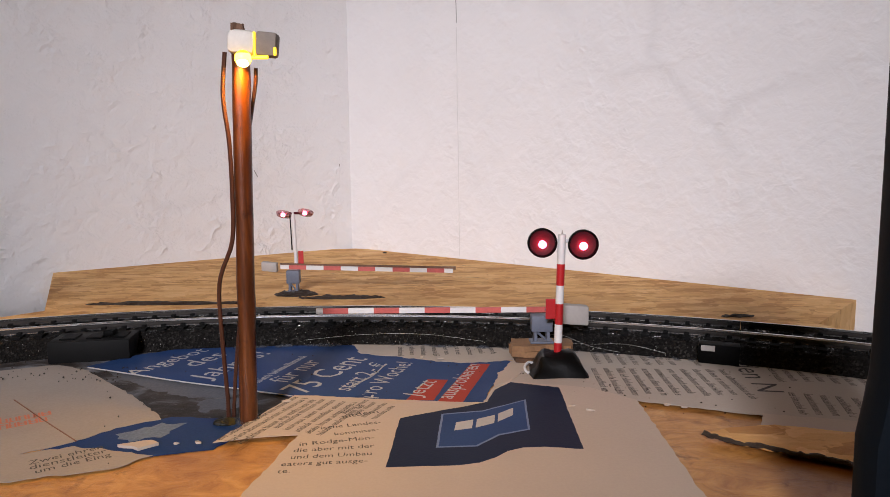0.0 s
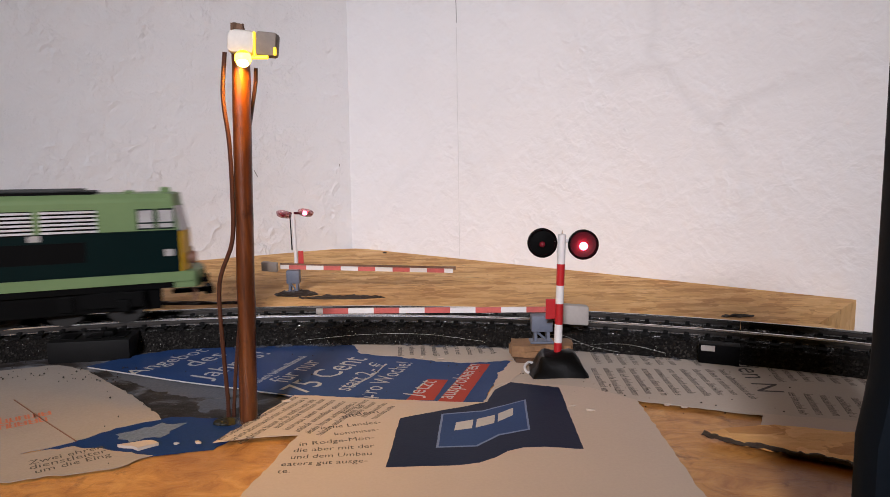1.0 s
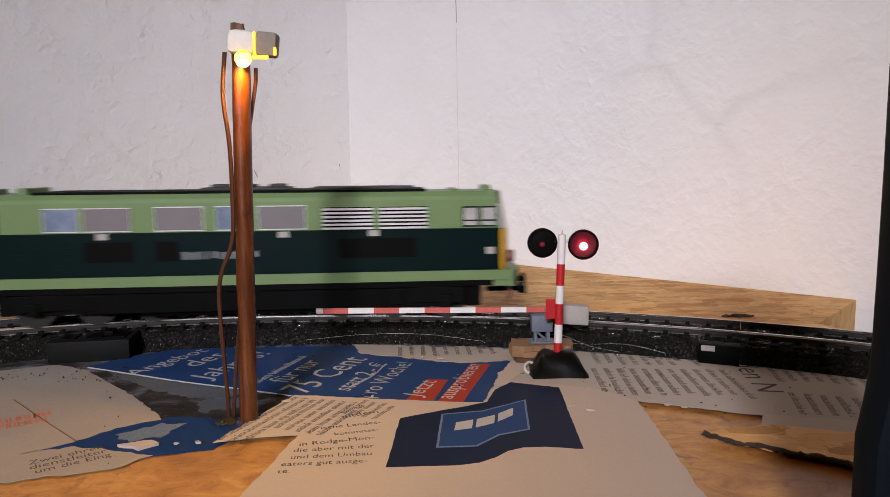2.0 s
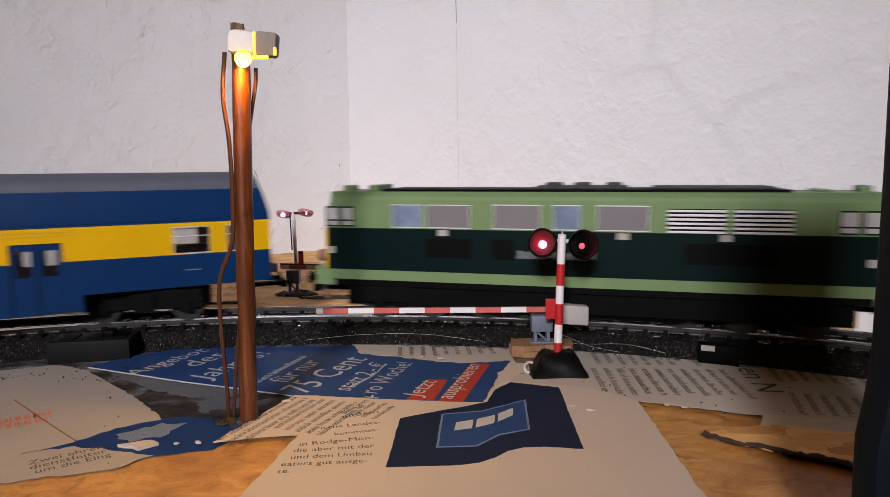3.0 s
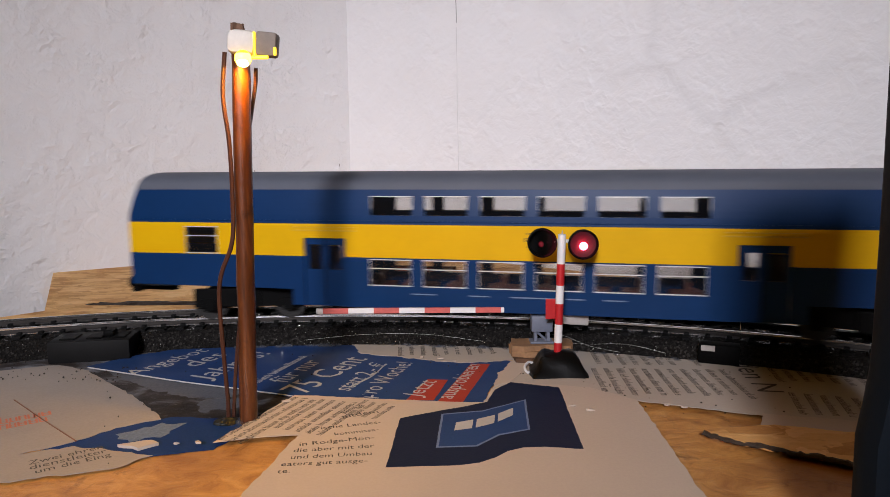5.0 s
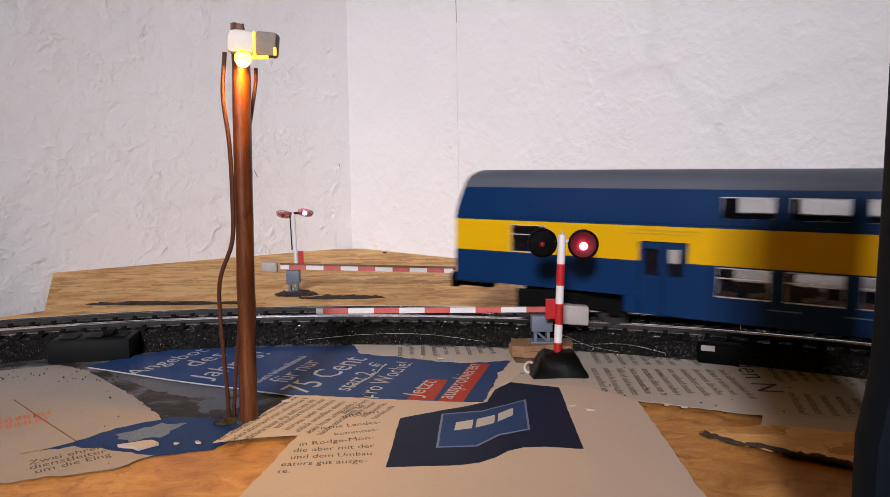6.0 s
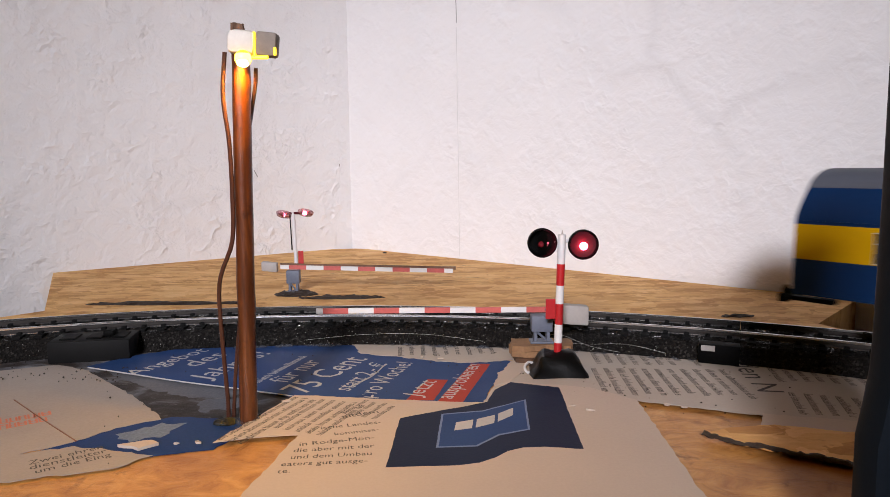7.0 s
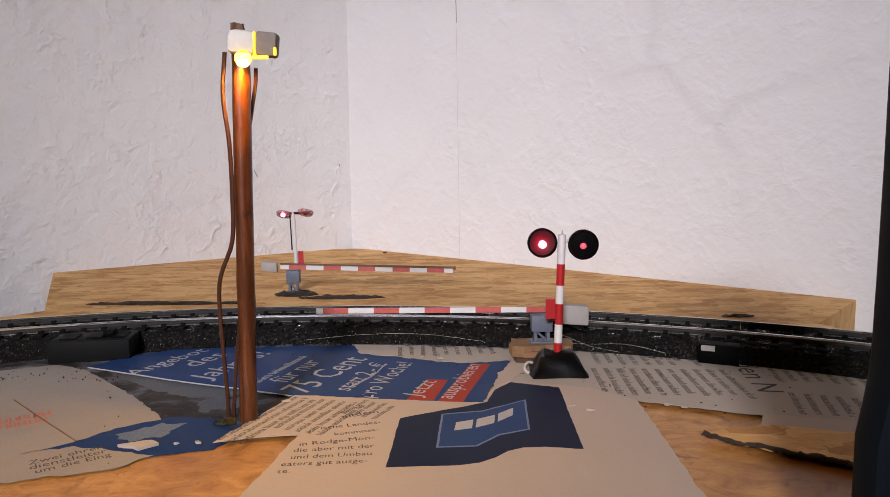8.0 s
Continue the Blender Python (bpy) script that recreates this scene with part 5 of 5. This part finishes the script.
# ---------------------------------------------------------------- small things by the track
def build_small_things():
    f = thing("track_feeder", "dark grey plastic feeder box beside the track", "feeder box", (-121.5, 226.5, 0), 10)
    part("body", boxed(-13.5, 12.5, -6.5, 7.5, 0, 7.4, bevel=0.5), DARK_GREY, f, smooth=True)
    bm = bmesh.new()
    for x in (-8, 0.5, 8):
        box(bm, x - 2.6, x + 2.6, -3.8, 3.8, 7.3, 7.9, bevel=0.3)
    part("terminal", bm, BLACK, f)
    bm = bmesh.new()
    box(bm, 3, 6.4, -2, 3, 7.4, 9.6, bevel=0.5)
    part("plug", bm, BLACK, f, smooth=True)
    x, y = on_circle(R - 18.5, 22.75)
    f = thing("track_feeder", "black plastic box with a pale grey tab beside the roadbed", "feeder box", (x, y, 0), -22.75)
    part("body", boxed(-6.3, 6.2, -3.0, 3.0, 0, 7.3, bevel=0.4), BLACK, f, smooth=True)
    part("tab", boxed(-5.5, -1.3, -3.2, -2.9, 5.2, 7.0, bevel=0.1), PALE_GREY, f, "small pale grey tab")
    for k, (a0, a1, zs) in enumerate(((-1.5, 9.5, (2.2, 3.9, 4.2, 2.5)), (12, 17.5, (2.0, 5.6, 2.8, 1.4)), (13.5, 20, (3.0, 3.2, 3.9, 2.2)))):
        bm = bmesh.new()
        pts = []
        for i, z in enumerate(zs):
            a = a0 + (a1 - a0) * i / (len(zs) - 1)
            px, py = on_circle(R - 20 + z * 0.72 - 0.3, a)
            pts.append((px, py, z + 0.25))
        tube(bm, pts, 0.045, 5)
        tagged(part("glue_thread", bm, THREAD_AND_GLINT), "thin pale thread of dried glue on the roadbed", "glue thread", group="glue threads")
    # grit on the papers
    bm = bmesh.new()
    rng = random.Random(5)
    spots = [(rng.uniform(-118, -100), rng.uniform(196, 212)) for _ in range(35)] + [(rng.uniform(-100, 60), rng.uniform(135, 230)) for _ in range(60)] + [(rng.uniform(50, 110), rng.uniform(165, 215)) for _ in range(25)] + [(rng.gauss(-138, 9), rng.gauss(204, 6)) for _ in range(45)] + [(rng.gauss(44, 5), rng.gauss(186, 3)) for _ in range(30)]
    for x, y in spots:
        r = rng.uniform(0.12, 0.32)
        bmesh.ops.create_icosphere(bm, subdivisions=1, radius=r, matrix=Matrix.Translation((x, y, 0.9 + r * 0.3)))
    tagged(part("grit", bm, SOIL_AND_SHADE), "scattered dark crumbs of gravel on the papers", "grit", kind="stuff")
    bm = bmesh.new()
    for x, y in [(33.5, 172), (38, 168.5), (-2, 217), (-8, 219), (3, 214), (-44, 177), (59, 172), (63, 170), (-63, 149), (-58, 149.5)]:
        w, h, q = rng.uniform(0.5, 1.6), rng.uniform(0.3, 0.8), rng.uniform(0, 3)
        ring = [(x + w * math.cos(q + k * 1.26) * rng.uniform(0.6, 1), y + h * math.sin(q + k * 1.26) * rng.uniform(0.6, 1)) for k in range(5)]
        lo = [bm.verts.new((a, b, 1.22)) for a, b in ring]
        hi = [bm.verts.new((a, b, 1.34 + rng.uniform(0, 0.5))) for a, b in ring]
        bm.faces.new(hi)
        for k in range(5):
            bm.faces.new((lo[k], lo[(k + 1) % 5], hi[(k + 1) % 5], hi[k]))
    tagged(part("paper_flakes", bm, PAPER), "small white torn paper flakes on the pages", "paper flakes", kind="stuff")
    # clear glue along the roadbed foot
    bm = bmesh.new()
    for k in range(60):
        a = rng.choice((rng.uniform(-6, 1), rng.uniform(4, 12.5), rng.uniform(14, 22)))
        x, y = on_circle(R - 20.6 + rng.uniform(-0.8, 0.8), a)
        bmesh.ops.create_icosphere(bm, subdivisions=2, radius=1.0, matrix=Matrix.Translation((x, y, 0.9)) @ Matrix.Rotation(radians(-a), 4, "Z") @ Matrix.Diagonal((rng.uniform(0.6, 2.2), rng.uniform(0.5, 1.0), rng.uniform(0.4, 1.0), 1)))
    # Pale dots in place of the light glinting on glue.
    glint_dots = bmesh.new()
    for k in range(190):
        a = rng.choice((rng.uniform(-20, 24), rng.gauss(-6, 4), rng.gauss(2, 3), rng.gauss(8, 2.5), rng.gauss(17, 2)))
        u = rng.random() ** 1.6
        x, y = on_circle(R - 20 + 4.5 * u, a)
        r = rng.uniform(0.05, 0.16)
        bmesh.ops.create_icosphere(glint_dots, subdivisions=1, radius=r, matrix=Matrix.Translation((x, y, 6.0 * u + 0.25)))
    tagged(part("glue_glint_dots", glint_dots, THREAD_AND_GLINT, None, "", True), "tiny pale dots standing in for glints on the roadbed's dried glue", "glue", kind="stuff")
    tagged(part("hot_glue", bm, CLEAR_GLUE, None, "", True), "clear shiny hot glue along the roadbed", "glue", kind="stuff")
    case = thing("blue_case", "dark blue plastic case standing close beside the camera, widened unseen for its shadow", "plastic case", (57.7, 90, 0), 0)
    bm = bmesh.new()
    edge = [(1.0, 0), (1.0, 18), (0.9, 26), (1.7, 31), (2.3, 36), (2.4, 40), (2.4, 49), (2.3, 64), (2.0, 86), (3.5, 95), (5, 97)]
    rows = []
    for x, z in edge:
        # The unseen reach to 34 mm is chosen to shade the right side.
        rows.append([bm.verts.new((x + a, y, z)) for a, y in ((2.5, -3.0), (0.7, -2.4), (0, -0.8), (0, 1.5), (0.8, 3.0), (34, 3.5), (34, -3.0))])
    for p, q in zip(rows, rows[1:]):
        for k in range(7):
            bm.faces.new((p[k], p[(k + 1) % 7], q[(k + 1) % 7], q[k]))
    bm.faces.new(rows[0][::-1])
    bm.faces.new(rows[-1])
    bmesh.ops.recalc_face_normals(bm, faces=bm.faces)
    part("shell", bm, BLUE_CASE, case, smooth=True)
    lump("wood_splinter", "small dark splinter on the board", (-46, 505, 0), (1.6, 1.0, 1.2), SOIL_AND_SHADE, 0.3)


# ---------------------------------------------------------------- what moves
def train_angle(t):
    """The locomotive's place on the track circle, in radians."""
    u = t - 4.0
    return 0.6163 + 0.3532 * u - 0.0012 * u * u - 0.00115 * u ** 3


GAP = 0.752


def ease(u):
    u = min(1.0, max(0.0, u))
    return u * u * (3 - 2 * u)


def coupler_slack(t, late):
    """The coupling runs in a little as the train slows on the curve, in radians."""
    return 0.0125 * ease((t - 3.2) / 1.0) if late else 0.008 * (1 - ease((t - 2.9) / 0.9)) - 0.002


def ride(thing_ob, wheels, lag, pivot):
    base = math.sqrt(R * R - pivot * pivot)
    rows = []
    for k in range(41):
        t = k * 0.2
        a = train_angle(t) - lag - coupler_slack(t, lag == 0)
        rows.append((t, pose((CENTRE[0] + base * math.sin(a)) * MM, (CENTRE[1] + base * math.cos(a)) * MM, RAIL_TOP * MM, 0, 0, -math.degrees(a))))
    walk(thing_ob, rows)
    for ws, x, r in wheels:
        rows = []
        for k in range(241):
            t = k / FPS
            rows.append((t, pose(x * MM, 0, r * MM, 0, math.degrees((train_angle(t) - train_angle(0)) * R / r), 0)))
        walk(ws, rows)


def flash(bulb, dark, off):
    """Turns a bulb's lit side away while it is dark: spans of (from, to) in seconds."""
    place = bulb.matrix_local.translation.copy()
    at = lambda deg: Matrix.Translation(place) @ pose(0, 0, 0, 0, 0, deg)
    rows = [(0.0, at(0))]
    for a, b in dark:
        rows += [(a - 0.1, at(0)), (a - 0.067, at(off / 3)), (a - 0.033, at(off * 2 / 3)), (a, at(off))] if a > 0.1 else [(0.033, at(off / 3)), (0.067, at(off * 2 / 3)), (0.1, at(off))]
        if b < 7.9:
            rows += [(b, at(off)), (b + 0.033, at(off * 2 / 3)), (b + 0.067, at(off / 3)), (b + 0.1, at(0))]
    if rows[-1][0] < 8.0:
        rows.append((8.0, rows[-1][1]))
    walk(bulb, rows)


def motions():
    ride(loco, loco_wheels, 0.0, 55)
    ride(coach, coach_wheels, GAP, 107.2)
    PERIOD = 0.5615
    first = [(0.28 + PERIOD * k, 0.48 + PERIOD * k) for k in range(14)]
    second = [(0.135 + PERIOD * k, 0.168 + PERIOD * k) for k in range(15)]
    for key, bulb in LAMPS:
        if key == "a":
            flash(bulb, first, 180)
        else:
            flash(bulb, second, 180)


build_room()
build_board()
loco, loco_wheels = build_loco()
coach, coach_wheels = build_coach()
build_lamp()
build_signal()
build_barriers()
build_papers()
build_small_things()
build_track()
motions()
